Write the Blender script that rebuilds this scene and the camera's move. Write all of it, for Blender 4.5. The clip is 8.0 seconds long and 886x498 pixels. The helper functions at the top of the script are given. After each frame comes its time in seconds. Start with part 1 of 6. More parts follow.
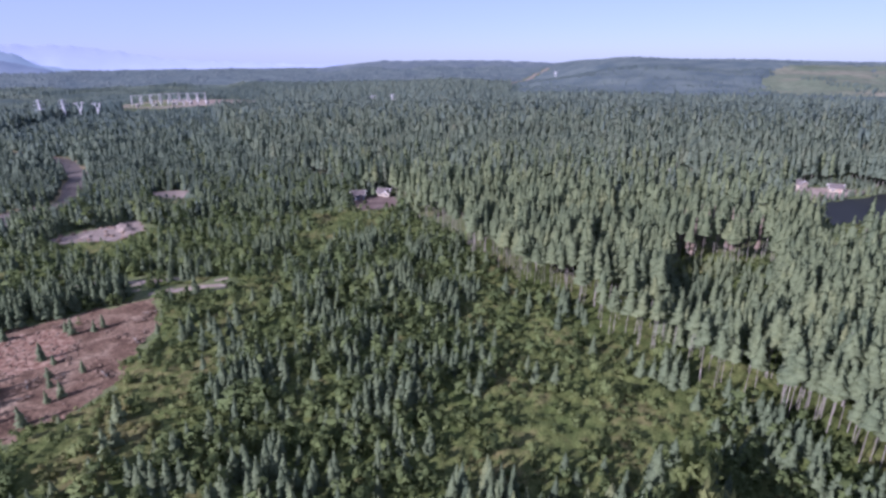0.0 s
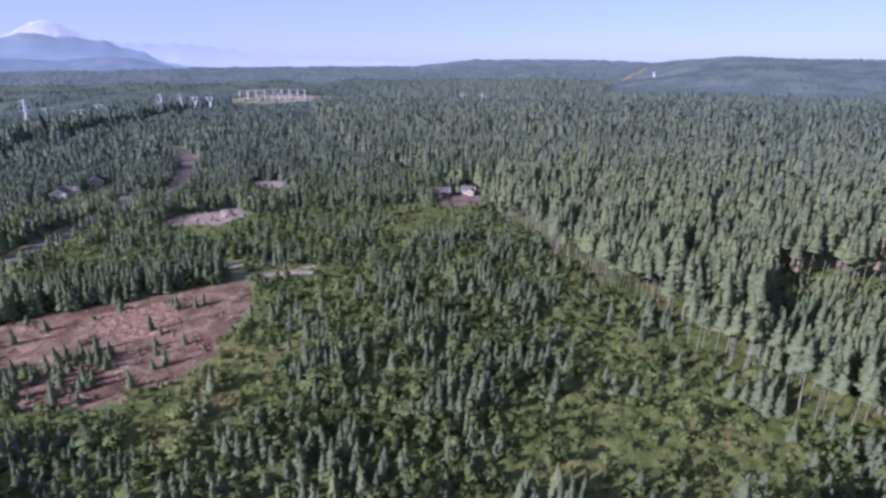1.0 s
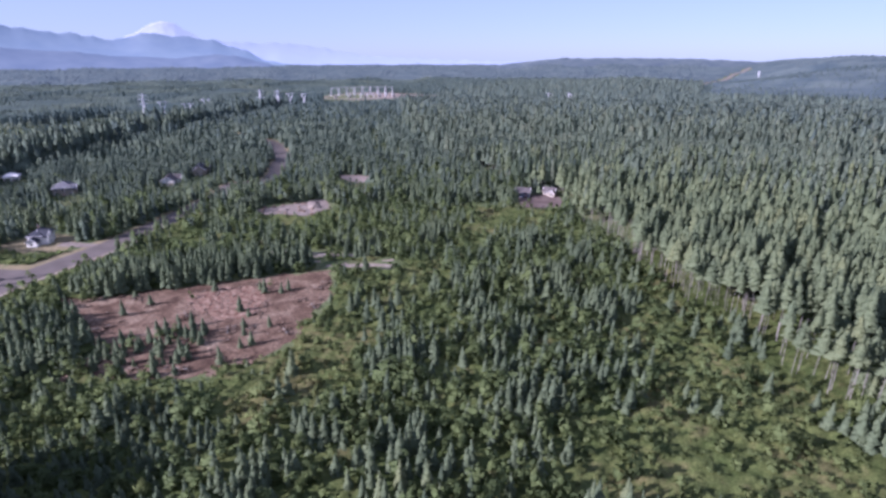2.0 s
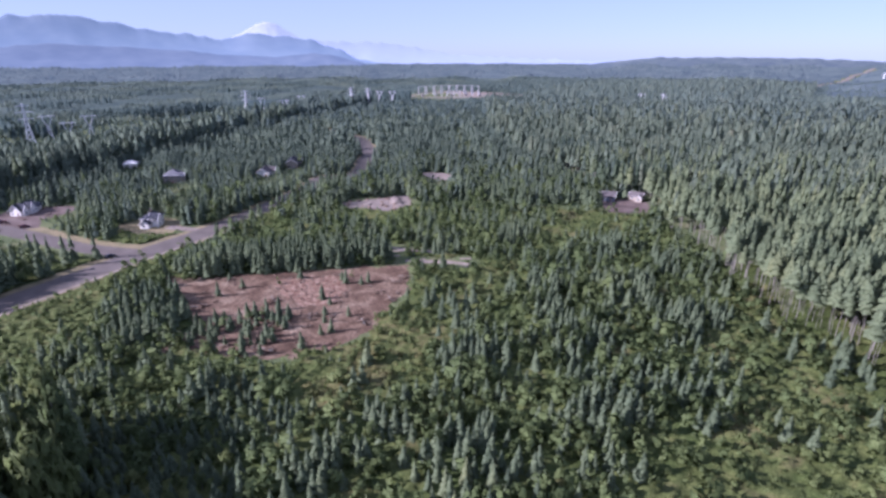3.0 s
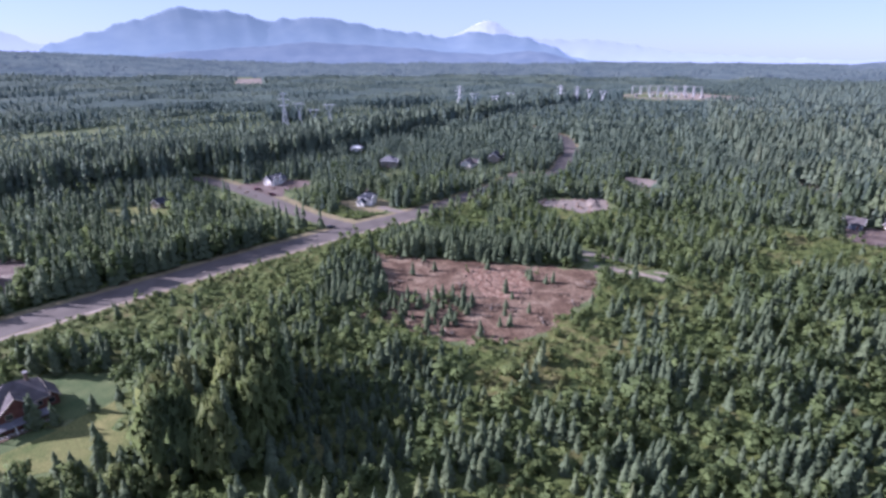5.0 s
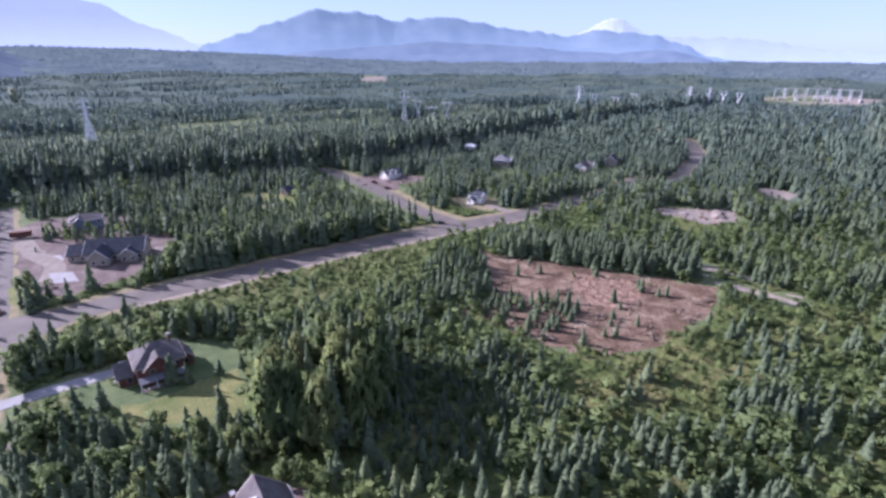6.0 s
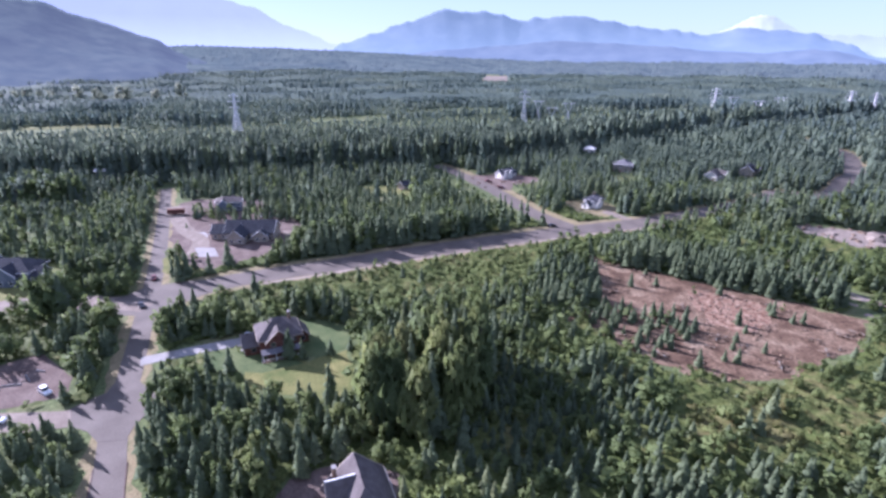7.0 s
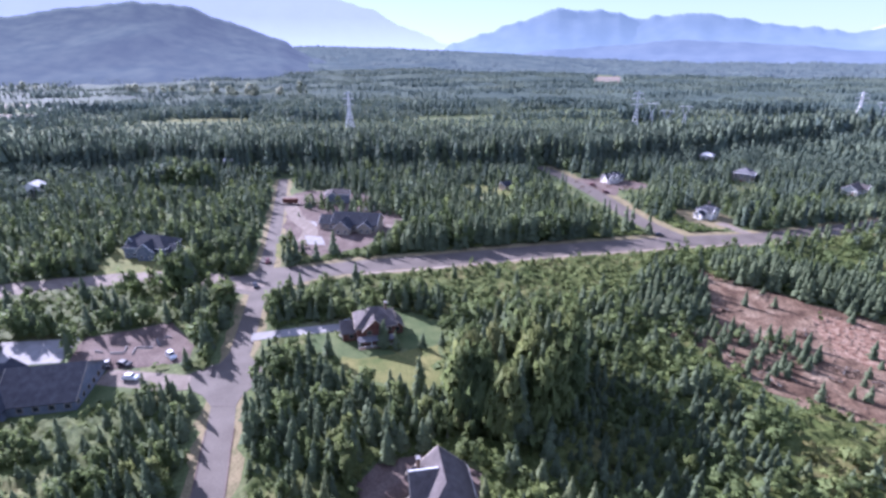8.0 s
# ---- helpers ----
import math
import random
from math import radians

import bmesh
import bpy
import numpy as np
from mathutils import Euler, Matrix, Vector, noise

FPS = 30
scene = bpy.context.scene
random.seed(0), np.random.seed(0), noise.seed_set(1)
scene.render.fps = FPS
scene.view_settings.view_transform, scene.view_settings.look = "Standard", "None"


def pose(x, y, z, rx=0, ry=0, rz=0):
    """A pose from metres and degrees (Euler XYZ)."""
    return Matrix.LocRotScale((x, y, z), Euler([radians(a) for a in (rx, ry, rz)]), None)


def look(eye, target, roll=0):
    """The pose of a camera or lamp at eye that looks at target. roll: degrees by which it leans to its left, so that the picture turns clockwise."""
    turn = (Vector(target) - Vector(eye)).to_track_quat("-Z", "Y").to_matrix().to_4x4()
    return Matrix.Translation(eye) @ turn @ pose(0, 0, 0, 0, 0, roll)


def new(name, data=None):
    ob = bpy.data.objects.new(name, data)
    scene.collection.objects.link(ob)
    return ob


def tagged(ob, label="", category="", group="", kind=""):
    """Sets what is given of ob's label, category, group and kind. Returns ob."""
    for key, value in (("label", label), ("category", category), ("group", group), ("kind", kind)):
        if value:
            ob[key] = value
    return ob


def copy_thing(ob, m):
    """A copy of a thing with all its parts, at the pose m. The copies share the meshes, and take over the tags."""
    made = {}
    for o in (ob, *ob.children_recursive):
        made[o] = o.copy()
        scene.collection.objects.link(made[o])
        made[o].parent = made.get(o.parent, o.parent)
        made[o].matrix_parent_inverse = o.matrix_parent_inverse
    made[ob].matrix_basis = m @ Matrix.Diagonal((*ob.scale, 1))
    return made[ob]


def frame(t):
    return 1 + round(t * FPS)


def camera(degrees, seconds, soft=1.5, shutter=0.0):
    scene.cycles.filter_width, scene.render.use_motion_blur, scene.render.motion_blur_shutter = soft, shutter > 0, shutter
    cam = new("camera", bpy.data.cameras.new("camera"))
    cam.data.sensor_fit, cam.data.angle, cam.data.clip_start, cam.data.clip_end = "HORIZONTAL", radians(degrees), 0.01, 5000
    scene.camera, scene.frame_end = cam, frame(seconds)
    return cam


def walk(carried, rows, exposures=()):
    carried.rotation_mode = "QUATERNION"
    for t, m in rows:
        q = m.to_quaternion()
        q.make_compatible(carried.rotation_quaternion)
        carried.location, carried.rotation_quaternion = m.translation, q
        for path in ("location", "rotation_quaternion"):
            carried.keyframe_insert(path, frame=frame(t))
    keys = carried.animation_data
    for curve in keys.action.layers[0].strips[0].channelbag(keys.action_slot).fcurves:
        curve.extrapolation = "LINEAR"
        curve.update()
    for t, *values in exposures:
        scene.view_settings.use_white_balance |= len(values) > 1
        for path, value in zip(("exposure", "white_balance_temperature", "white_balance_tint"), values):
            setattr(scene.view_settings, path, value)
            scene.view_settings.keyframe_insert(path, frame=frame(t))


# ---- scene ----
cam = camera(79.0, 8.0, soft=2.9)


# ---- camera path: a drone that hangs still 90 m up and turns to its left ----
H = 90.0


def hang(yaw, pitch, roll):
    a, p = radians(yaw), radians(pitch)
    ahead = Vector((-math.sin(a) * math.cos(p), math.cos(a) * math.cos(p), math.sin(p)))
    eye = Vector((0, 0, H))
    return look(eye, eye + ahead, roll)


PATH = [
    (0.0, hang(0.00, -19.76, -0.30)),
    (0.5, hang(4.66, -19.80, -0.19)),
    (1.0, hang(9.17, -19.84, -0.10)),
    (1.5, hang(13.57, -19.91, -0.06)),
    (3.0, hang(26.69, -20.06, -0.03)),
    (3.5, hang(31.51, -20.11, 0.01)),
    (4.0, hang(36.61, -20.17, 0.08)),
    (4.5, hang(42.08, -20.23, 0.10)),
    (6.0, hang(59.91, -20.39, 0.01)),
    (6.5, hang(66.01, -20.42, 0.03)),
    (7.0, hang(72.27, -20.44, 0.01)),
    (7.5, hang(78.06, -20.46, -0.05)),
    (8.0, hang(83.27, -20.45, -0.11)),
]
EXPOSURES = [(0.0, 0.98, 5250, 40), (3.0, 1.18, 5200, 39), (6.0, 1.4, 5200, 35), (8.0, 1.68, 5100, 35)]
walk(cam, PATH, EXPOSURES)

# ---- sky and sun ----
SUN_YAW, SUN_UP = 130.0, 26.5
sun_way = Vector((-math.sin(radians(SUN_YAW)) * math.cos(radians(SUN_UP)),
                  math.cos(radians(SUN_YAW)) * math.cos(radians(SUN_UP)), math.sin(radians(SUN_UP))))
world = bpy.data.worlds.new("sky")
scene.world = world
world.use_nodes = True
wn = world.node_tree
sky = wn.nodes.new("ShaderNodeTexSky")
sky.sky_type = 'NISHITA'
sky.sun_disc = False
sky.sun_elevation = radians(SUN_UP)
sky.sun_rotation = radians(SUN_YAW + 90)
sky.altitude = 1500
sky.air_density = 0.85
sky.dust_density = 0.9
sky.ozone_density = 3.0
veil = wn.nodes.new("ShaderNodeMix")
veil.data_type = 'RGBA'
veil.inputs[0].default_value = 0.7
veil.inputs[7].default_value = (3.4, 3.85, 4.5, 1)
wn.links.new(sky.outputs[0], veil.inputs[6])
wn.links.new(veil.outputs[2], wn.nodes["Background"].inputs[0])
wn.nodes["Background"].inputs[1].default_value = 0.074
sun = new("sun", bpy.data.lights.new("sun", 'SUN'))
sun.data.energy = 5.0
sun.data.angle = radians(0.6)
sun.data.color = (1.0, 0.93, 0.82)
sun.matrix_world = look((0, 0, 200), Vector((0, 0, 200)) - sun_way)


# ---- materials ----
def material(name, stops, scale=1.0, rough=0.8, bump=0.0, metal=0.0, detail=6.0, fine=0.0, fine_scale=20.0,
             coords='Object', through_light=0.0, tint="", spec=0.1, distort=0.0):
    """Noise-driven colour over 'stops' [(pos, rgb)], optional finer second noise, bump and leaf translucency."""
    m = bpy.data.materials.new(name)
    m.use_nodes = True
    nt = m.node_tree
    b = nt.nodes["Principled BSDF"]
    tc = nt.nodes.new("ShaderNodeNewGeometry") if coords == 'World' else nt.nodes.new("ShaderNodeTexCoord")
    src = tc.outputs["Position"] if coords == 'World' else tc.outputs[coords]
    n = nt.nodes.new("ShaderNodeTexNoise")
    n.inputs["Scale"].default_value = scale
    n.inputs["Detail"].default_value = detail
    n.inputs["Distortion"].default_value = distort
    nt.links.new(src, n.inputs["Vector"])
    ramp = nt.nodes.new("ShaderNodeValToRGB")
    el = ramp.color_ramp.elements
    while len(el) < len(stops):
        el.new(0.5)
    for e, (p, c) in zip(el, stops):
        e.position, e.color = p, (*c, 1)
    fac = n.outputs["Fac"]
    if tint:
        if tint == "object":
            t = nt.nodes.new("ShaderNodeObjectInfo").outputs["Random"]
        else:
            a = nt.nodes.new("ShaderNodeAttribute")
            a.attribute_name = tint
            t = a.outputs["Fac"]
        mix = nt.nodes.new("ShaderNodeMath")
        mix.operation = 'MULTIPLY_ADD'
        mix.inputs[1].default_value = 0.45
        nt.links.new(fac, mix.inputs[0])
        sc = nt.nodes.new("ShaderNodeMath")
        sc.operation = 'MULTIPLY_ADD'
        sc.inputs[1].default_value = 0.78
        sc.inputs[2].default_value = -0.12
        nt.links.new(t, sc.inputs[0])
        nt.links.new(sc.outputs[0], mix.inputs[2])
        fac = mix.outputs[0]
    nt.links.new(fac, ramp.inputs[0])
    col = ramp.outputs[0]
    if fine:
        n2 = nt.nodes.new("ShaderNodeTexNoise")
        n2.inputs["Scale"].default_value = fine_scale
        n2.inputs["Detail"].default_value = 4
        nt.links.new(src, n2.inputs["Vector"])
        hv = nt.nodes.new("ShaderNodeMapRange")
        hv.inputs[1].default_value, hv.inputs[2].default_value = 0.3, 0.7
        hv.inputs[3].default_value, hv.inputs[4].default_value = 1 - fine, 1 + fine
        nt.links.new(n2.outputs["Fac"], hv.inputs[0])
        mul = nt.nodes.new("ShaderNodeVectorMath")
        mul.operation = 'SCALE'
        nt.links.new(col, mul.inputs[0])
        nt.links.new(hv.outputs[0], mul.inputs["Scale"])
        col = mul.outputs[0]
    nt.links.new(col, b.inputs["Base Color"])
    b.inputs["Roughness"].default_value = rough
    b.inputs["Metallic"].default_value = metal
    b.inputs["Specular IOR Level"].default_value = spec
    if bump:
        bp = nt.nodes.new("ShaderNodeBump")
        bp.inputs["Strength"].default_value = bump
        bp.inputs["Distance"].default_value = 0.3
        nt.links.new((n2 if fine else n).outputs["Fac"], bp.inputs["Height"])
        nt.links.new(bp.outputs[0], b.inputs["Normal"])
    if through_light:
        tr = nt.nodes.new("ShaderNodeBsdfTranslucent")
        nt.links.new(col, tr.inputs["Color"])
        mx = nt.nodes.new("ShaderNodeMixShader")
        mx.inputs[0].default_value = through_light
        nt.links.new(b.outputs[0], mx.inputs[1])
        nt.links.new(tr.outputs[0], mx.inputs[2])
        nt.links.new(mx.outputs[0], nt.nodes["Material Output"].inputs[0])
    return m


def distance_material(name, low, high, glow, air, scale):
    """Far land seen through kilometres of air: wooded slopes, with that air's haze put in as emission, stronger low
    down.
    """
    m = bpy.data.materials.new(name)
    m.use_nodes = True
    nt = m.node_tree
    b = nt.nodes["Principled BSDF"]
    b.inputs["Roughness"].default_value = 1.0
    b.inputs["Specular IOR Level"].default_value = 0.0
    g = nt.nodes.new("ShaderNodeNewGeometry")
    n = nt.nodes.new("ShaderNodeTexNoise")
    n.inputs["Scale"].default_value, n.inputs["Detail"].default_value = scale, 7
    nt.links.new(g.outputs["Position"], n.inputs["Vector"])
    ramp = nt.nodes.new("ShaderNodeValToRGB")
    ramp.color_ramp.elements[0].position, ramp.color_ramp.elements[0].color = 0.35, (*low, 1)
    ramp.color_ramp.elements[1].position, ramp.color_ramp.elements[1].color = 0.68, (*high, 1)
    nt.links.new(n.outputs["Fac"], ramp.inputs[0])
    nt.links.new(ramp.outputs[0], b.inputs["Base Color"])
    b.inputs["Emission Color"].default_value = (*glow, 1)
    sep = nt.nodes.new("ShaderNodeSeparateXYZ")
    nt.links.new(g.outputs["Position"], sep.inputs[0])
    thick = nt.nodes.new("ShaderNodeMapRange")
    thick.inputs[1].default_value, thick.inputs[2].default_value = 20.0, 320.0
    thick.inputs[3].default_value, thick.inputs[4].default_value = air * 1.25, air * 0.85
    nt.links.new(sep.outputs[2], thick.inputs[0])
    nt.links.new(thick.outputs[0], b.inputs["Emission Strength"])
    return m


M_GROUND = material("forest_floor", [(0.3, (0.075, 0.095, 0.042)), (0.5, (0.105, 0.128, 0.052)), (0.7, (0.145, 0.145, 0.07))],
                    scale=0.05, rough=0.95, bump=0.6, fine=0.35, fine_scale=0.8, coords='World')
M_ASPHALT = material("old_asphalt", [(0.3, (0.103, 0.086, 0.073)), (0.7, (0.15, 0.127, 0.108))], scale=0.12, rough=0.75,
                     fine=0.12, fine_scale=2.5, coords='World', bump=0.15)
M_DIRT = material("grey_brown_dirt", [(0.3, (0.0902, 0.0635, 0.0529)), (0.5, (0.128, 0.0951, 0.0811)), (0.7, (0.177, 0.138, 0.116))], scale=0.14, rough=0.95, bump=0.5,
                  fine=0.25, fine_scale=1.4, coords='World')
M_GRAVEL = material("pale_gravel", [(0.3, (0.162, 0.131, 0.107)), (0.7, (0.246, 0.205, 0.168))], scale=0.3, rough=0.95, bump=0.4,
                    fine=0.25, fine_scale=3.0, coords='World')
M_VERGE = material("dry_grass_verge", [(0.3, (0.15, 0.132, 0.07)), (0.55, (0.235, 0.19, 0.108)), (0.75, (0.112, 0.122, 0.054))],
                   scale=0.18, rough=0.95, bump=0.4, fine=0.3, fine_scale=2.0, coords='World')
M_SOIL = material("red_bare_soil", [(0.32, (0.066, 0.041, 0.027)), (0.45, (0.12, 0.077, 0.05)), (0.58, (0.172, 0.119, 0.079)), (0.72, (0.252, 0.19, 0.13))],
                  scale=0.11, rough=0.95, bump=1.0, fine=0.45, fine_scale=0.9, distort=0.8, coords='World')
M_RUBBLE = material("crushed_pale_rock", [(0.35, (0.112, 0.0612, 0.0396)), (0.5, (0.2, 0.122, 0.0825)), (0.62, (0.288, 0.202, 0.142))], scale=0.5, rough=0.95, bump=0.8,
                    fine=0.4, fine_scale=2.2, coords='World')
M_SAND = material("pale_sand", [(0.3, (0.2, 0.158, 0.125)), (0.7, (0.3, 0.248, 0.205))], scale=0.15, rough=0.95, bump=0.4,
                  fine=0.2, fine_scale=1.5, coords='World')
M_LAWN = material("mown_lawn", [(0.3, (0.06, 0.088, 0.034)), (0.7, (0.112, 0.132, 0.055))], scale=0.2, rough=0.9, bump=0.2,
                  fine=0.15, fine_scale=2.0, coords='World')
M_MEADOW = material("dry_meadow", [(0.3, (0.09, 0.11, 0.035)), (0.7, (0.19, 0.175, 0.065))], scale=0.15, rough=0.95,
                    bump=0.4, fine=0.25, fine_scale=1.6, coords='World')
M_CONCRETE = material("concrete", [(0.3, (0.225, 0.211, 0.202)), (0.7, (0.306, 0.29, 0.277))], scale=0.4, rough=0.85, bump=0.1,
                      fine=0.1, fine_scale=4.0, coords='World')
M_CONIFER = material("fir_needles", [(0.05, (0.092, 0.125, 0.076)), (0.35, (0.144, 0.182, 0.102)), (0.65, (0.194, 0.232, 0.122)), (0.95, (0.25, 0.268, 0.126))], scale=0.35, rough=0.7, coords='World', through_light=0.5,
                     tint="tint", fine=0.25, fine_scale=2.2)
M_LEAF = material("broad_leaves", [(0.05, (0.092, 0.127, 0.052)), (0.4, (0.14, 0.18, 0.068)), (0.7, (0.184, 0.218, 0.078)), (0.95, (0.25, 0.225, 0.092))], scale=0.4, rough=0.65, coords='World', through_light=0.5,
                  tint="tint", fine=0.25, fine_scale=2.5)
M_SCRUB = material("low_scrub", [(0.05, (0.058, 0.08, 0.026)), (0.4, (0.092, 0.12, 0.036)), (0.7, (0.135, 0.155, 0.05)), (0.95, (0.185, 0.165, 0.07))], scale=0.4, rough=0.75,
                   coords='World', through_light=0.35, tint="tint", fine=0.35, fine_scale=1.6)
M_CONIFER_ONE = material("fir_needles_near", [(0.05, (0.092, 0.125, 0.076)), (0.35, (0.144, 0.182, 0.102)), (0.65, (0.194, 0.232, 0.122)), (0.95, (0.25, 0.268, 0.126))], scale=0.35, rough=0.7,
                         coords='World', through_light=0.5, tint="object", fine=0.25, fine_scale=2.2)
M_LEAF_ONE = material("broad_leaves_near", [(0.05, (0.0976, 0.131, 0.054)), (0.4, (0.146, 0.185, 0.0696)), (0.7, (0.189, 0.222, 0.0792)), (0.95, (0.205, 0.215, 0.085))], scale=0.4, rough=0.65,
                      coords='World', through_light=0.5, tint="object", fine=0.25, fine_scale=2.5)
M_LEAF_PALE = material("silvery_leaves", [(0.05, (0.2, 0.23, 0.16)), (0.5, (0.28, 0.31, 0.22)), (0.95, (0.36, 0.38, 0.28))], scale=0.1, rough=0.65,
                       coords='World', through_light=0.5, tint="object", fine=0.2, fine_scale=0.8)
# distance haze put into the needle colour: bluer for the farther woods
M_CONIFER_FAR_HAZE = material("fir_woods_haze_tint", [(0.05, (0.088, 0.13, 0.122)), (0.35, (0.138, 0.184, 0.156)), (0.65, (0.18, 0.226, 0.172)), (0.95, (0.225, 0.256, 0.186))],
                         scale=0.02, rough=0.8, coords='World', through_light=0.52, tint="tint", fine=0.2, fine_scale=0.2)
M_CONIFER_MID_HAZE = material("fir_woods_slight_haze_tint", [(0.05, (0.092, 0.127, 0.1)), (0.35, (0.142, 0.182, 0.13)), (0.65, (0.188, 0.228, 0.15)), (0.95, (0.24, 0.258, 0.162))],
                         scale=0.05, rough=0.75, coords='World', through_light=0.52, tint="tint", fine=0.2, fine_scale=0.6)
M_DEAD = material("dead_brown_needles", [(0.3, (0.19, 0.15, 0.115)), (0.7, (0.30, 0.235, 0.18))], scale=0.3, rough=0.9, coords='World', through_light=0.4)
M_GRASS_HILL = material("sunlit_hill_grass", [(0.3, (0.075, 0.1, 0.062)), (0.5, (0.108, 0.128, 0.082)), (0.72, (0.17, 0.155, 0.112))], scale=0.006, rough=0.95,
                        bump=0.3, fine=0.25, fine_scale=0.05, coords='World', distort=0.6)
M_BARK = material("grey_bark", [(0.3, (0.165, 0.15, 0.125)), (0.7, (0.28, 0.262, 0.225))], scale=0.8, rough=0.9, coords='World')
M_ROOF_DARK = material("charcoal_shingles", [(0.3, (0.035, 0.037, 0.045)), (0.7, (0.065, 0.066, 0.075))], scale=0.6, rough=0.8,
                       fine=0.25, fine_scale=5.0, bump=0.2, spec=0.06)
M_ROOF_BROWN = material("weathered_brown_shingles", [(0.3, (0.0848, 0.0721, 0.0684)), (0.7, (0.135, 0.118, 0.112))], scale=0.5,
                        rough=0.85, fine=0.2, fine_scale=5.0, bump=0.2, spec=0.06)
M_ROOF_GREY = material("grey_shingles", [(0.3, (0.12, 0.115, 0.12)), (0.7, (0.19, 0.185, 0.19))], scale=0.5, rough=0.85,
                       fine=0.2, fine_scale=5.0, bump=0.2, spec=0.06)
M_ROOF_PALE = material("pale_metal_roof", [(0.3, (0.60, 0.57, 0.53)), (0.7, (0.72, 0.69, 0.64))], scale=0.3, rough=0.8, spec=0.1)
M_WALL_RUST = material("rust_brown_shingle_siding", [(0.3, (0.10, 0.045, 0.035)), (0.7, (0.17, 0.08, 0.06))], scale=0.7,
                       rough=0.85, fine=0.15, fine_scale=6.0)
M_WALL_WHITE = material("white_painted_siding", [(0.3, (0.70, 0.66, 0.59)), (0.7, (0.80, 0.76, 0.69))], scale=0.5, rough=0.7)
M_WALL_TAN = material("tan_siding", [(0.3, (0.26, 0.22, 0.17)), (0.7, (0.36, 0.31, 0.25))], scale=0.5, rough=0.8)
M_WALL_GREY = material("blue_grey_siding", [(0.3, (0.12, 0.14, 0.17)), (0.7, (0.19, 0.21, 0.24))], scale=0.5, rough=0.8)
M_TRIM = material("white_trim", [(0.3, (0.68, 0.66, 0.63)), (0.7, (0.78, 0.76, 0.73))], scale=1.0, rough=0.6)
M_GLASS = material("window_glass", [(0.3, (0.02, 0.025, 0.03)), (0.7, (0.04, 0.045, 0.05))], scale=0.5, rough=0.08, spec=0.7)
M_DOOR = material("painted_door", [(0.3, (0.18, 0.06, 0.04)), (0.7, (0.22, 0.08, 0.05))], scale=1.0, rough=0.5)
M_STONE = material("grey_fieldstone", [(0.3, (0.12, 0.084, 0.06)), (0.7, (0.21, 0.155, 0.112))], scale=1.5, rough=0.9, bump=0.4)
M_STEEL = material("galvanised_steel", [(0.3, (0.58, 0.578, 0.578)), (0.7, (0.7, 0.694, 0.694))], scale=0.3, rough=0.6)
M_RUBBER = material("black_rubber", [(0.3, (0.015, 0.015, 0.015)), (0.7, (0.03, 0.03, 0.03))], scale=2, rough=0.8)
M_CAR_DARK = material("dark_car_paint", [(0.3, (0.02, 0.022, 0.03)), (0.7, (0.035, 0.036, 0.045))], scale=0.5, rough=0.3, spec=0.5)
M_CAR_RED = material("maroon_car_paint", [(0.3, (0.10, 0.02, 0.02)), (0.7, (0.14, 0.03, 0.03))], scale=0.5, rough=0.3, spec=0.5)
M_CAR_WHITE = material("white_car_paint", [(0.3, (0.7, 0.7, 0.7)), (0.7, (0.8, 0.8, 0.8))], scale=0.5, rough=0.3, spec=0.5)
M_LOG = material("cut_wood", [(0.3, (0.10, 0.065, 0.045)), (0.7, (0.23, 0.165, 0.115))], scale=1.2, rough=0.9)
M_WATER = material("dark_lake_water", [(0.3, (0.012, 0.014, 0.014)), (0.7, (0.02, 0.022, 0.02))], scale=0.02, rough=0.55, spec=0.1)

# ---- the lie of the land ----
rng = np.random.default_rng(7)


def waves(x, y, size, seed, n=7):
    """Smooth random field of about -1 to 1 with features of the given size."""
    r = np.random.default_rng(seed)
    out = np.zeros_like(np.asarray(x, dtype=float))
    for _ in range(n):
        a, k, ph = r.uniform(0, 6.283), 6.283 / (size * r.uniform(0.6, 1.6)), r.uniform(0, 6.283)
        out = out + np.sin(k * (np.cos(a) * x + np.sin(a) * y) + ph)
    return out / math.sqrt(n) / 1.1


def smooth(a, b, v):
    t = np.clip((v - a) / (b - a), 0, 1)
    return t * t * (3 - 2 * t)


def land(x, y):
    """Height of the ground: a flat valley floor, hills to the east of it and rising ground to the west."""
    x, y = np.asarray(x, dtype=float), np.asarray(y, dtype=float)
    r = np.hypot(x, y)
    az = np.degrees(np.arctan2(-x, y))
    z = 4.0 * smooth(700, 1600, r) * waves(x, y, 420, 3)
    # long wooded hill to the east and the grassy one beside it
    e = smooth(-9, -18, az)
    z = z + e * smooth(1250, 2350, r) * (60 + 8 * np.cos(np.radians((az + 20) * 9)) - 20 * smooth(2500, 3600, r))
    # farther low hill ahead
    f = smooth(13, 6, az) * smooth(-24, -12, az)
    z = z + f * smooth(1850, 3300, r) * 22
    # rising plain to the west
    w = smooth(58, 97, az) * smooth(200, 140, az)
    z = z + w * smooth(1300, 3800, r) * 92
    return z


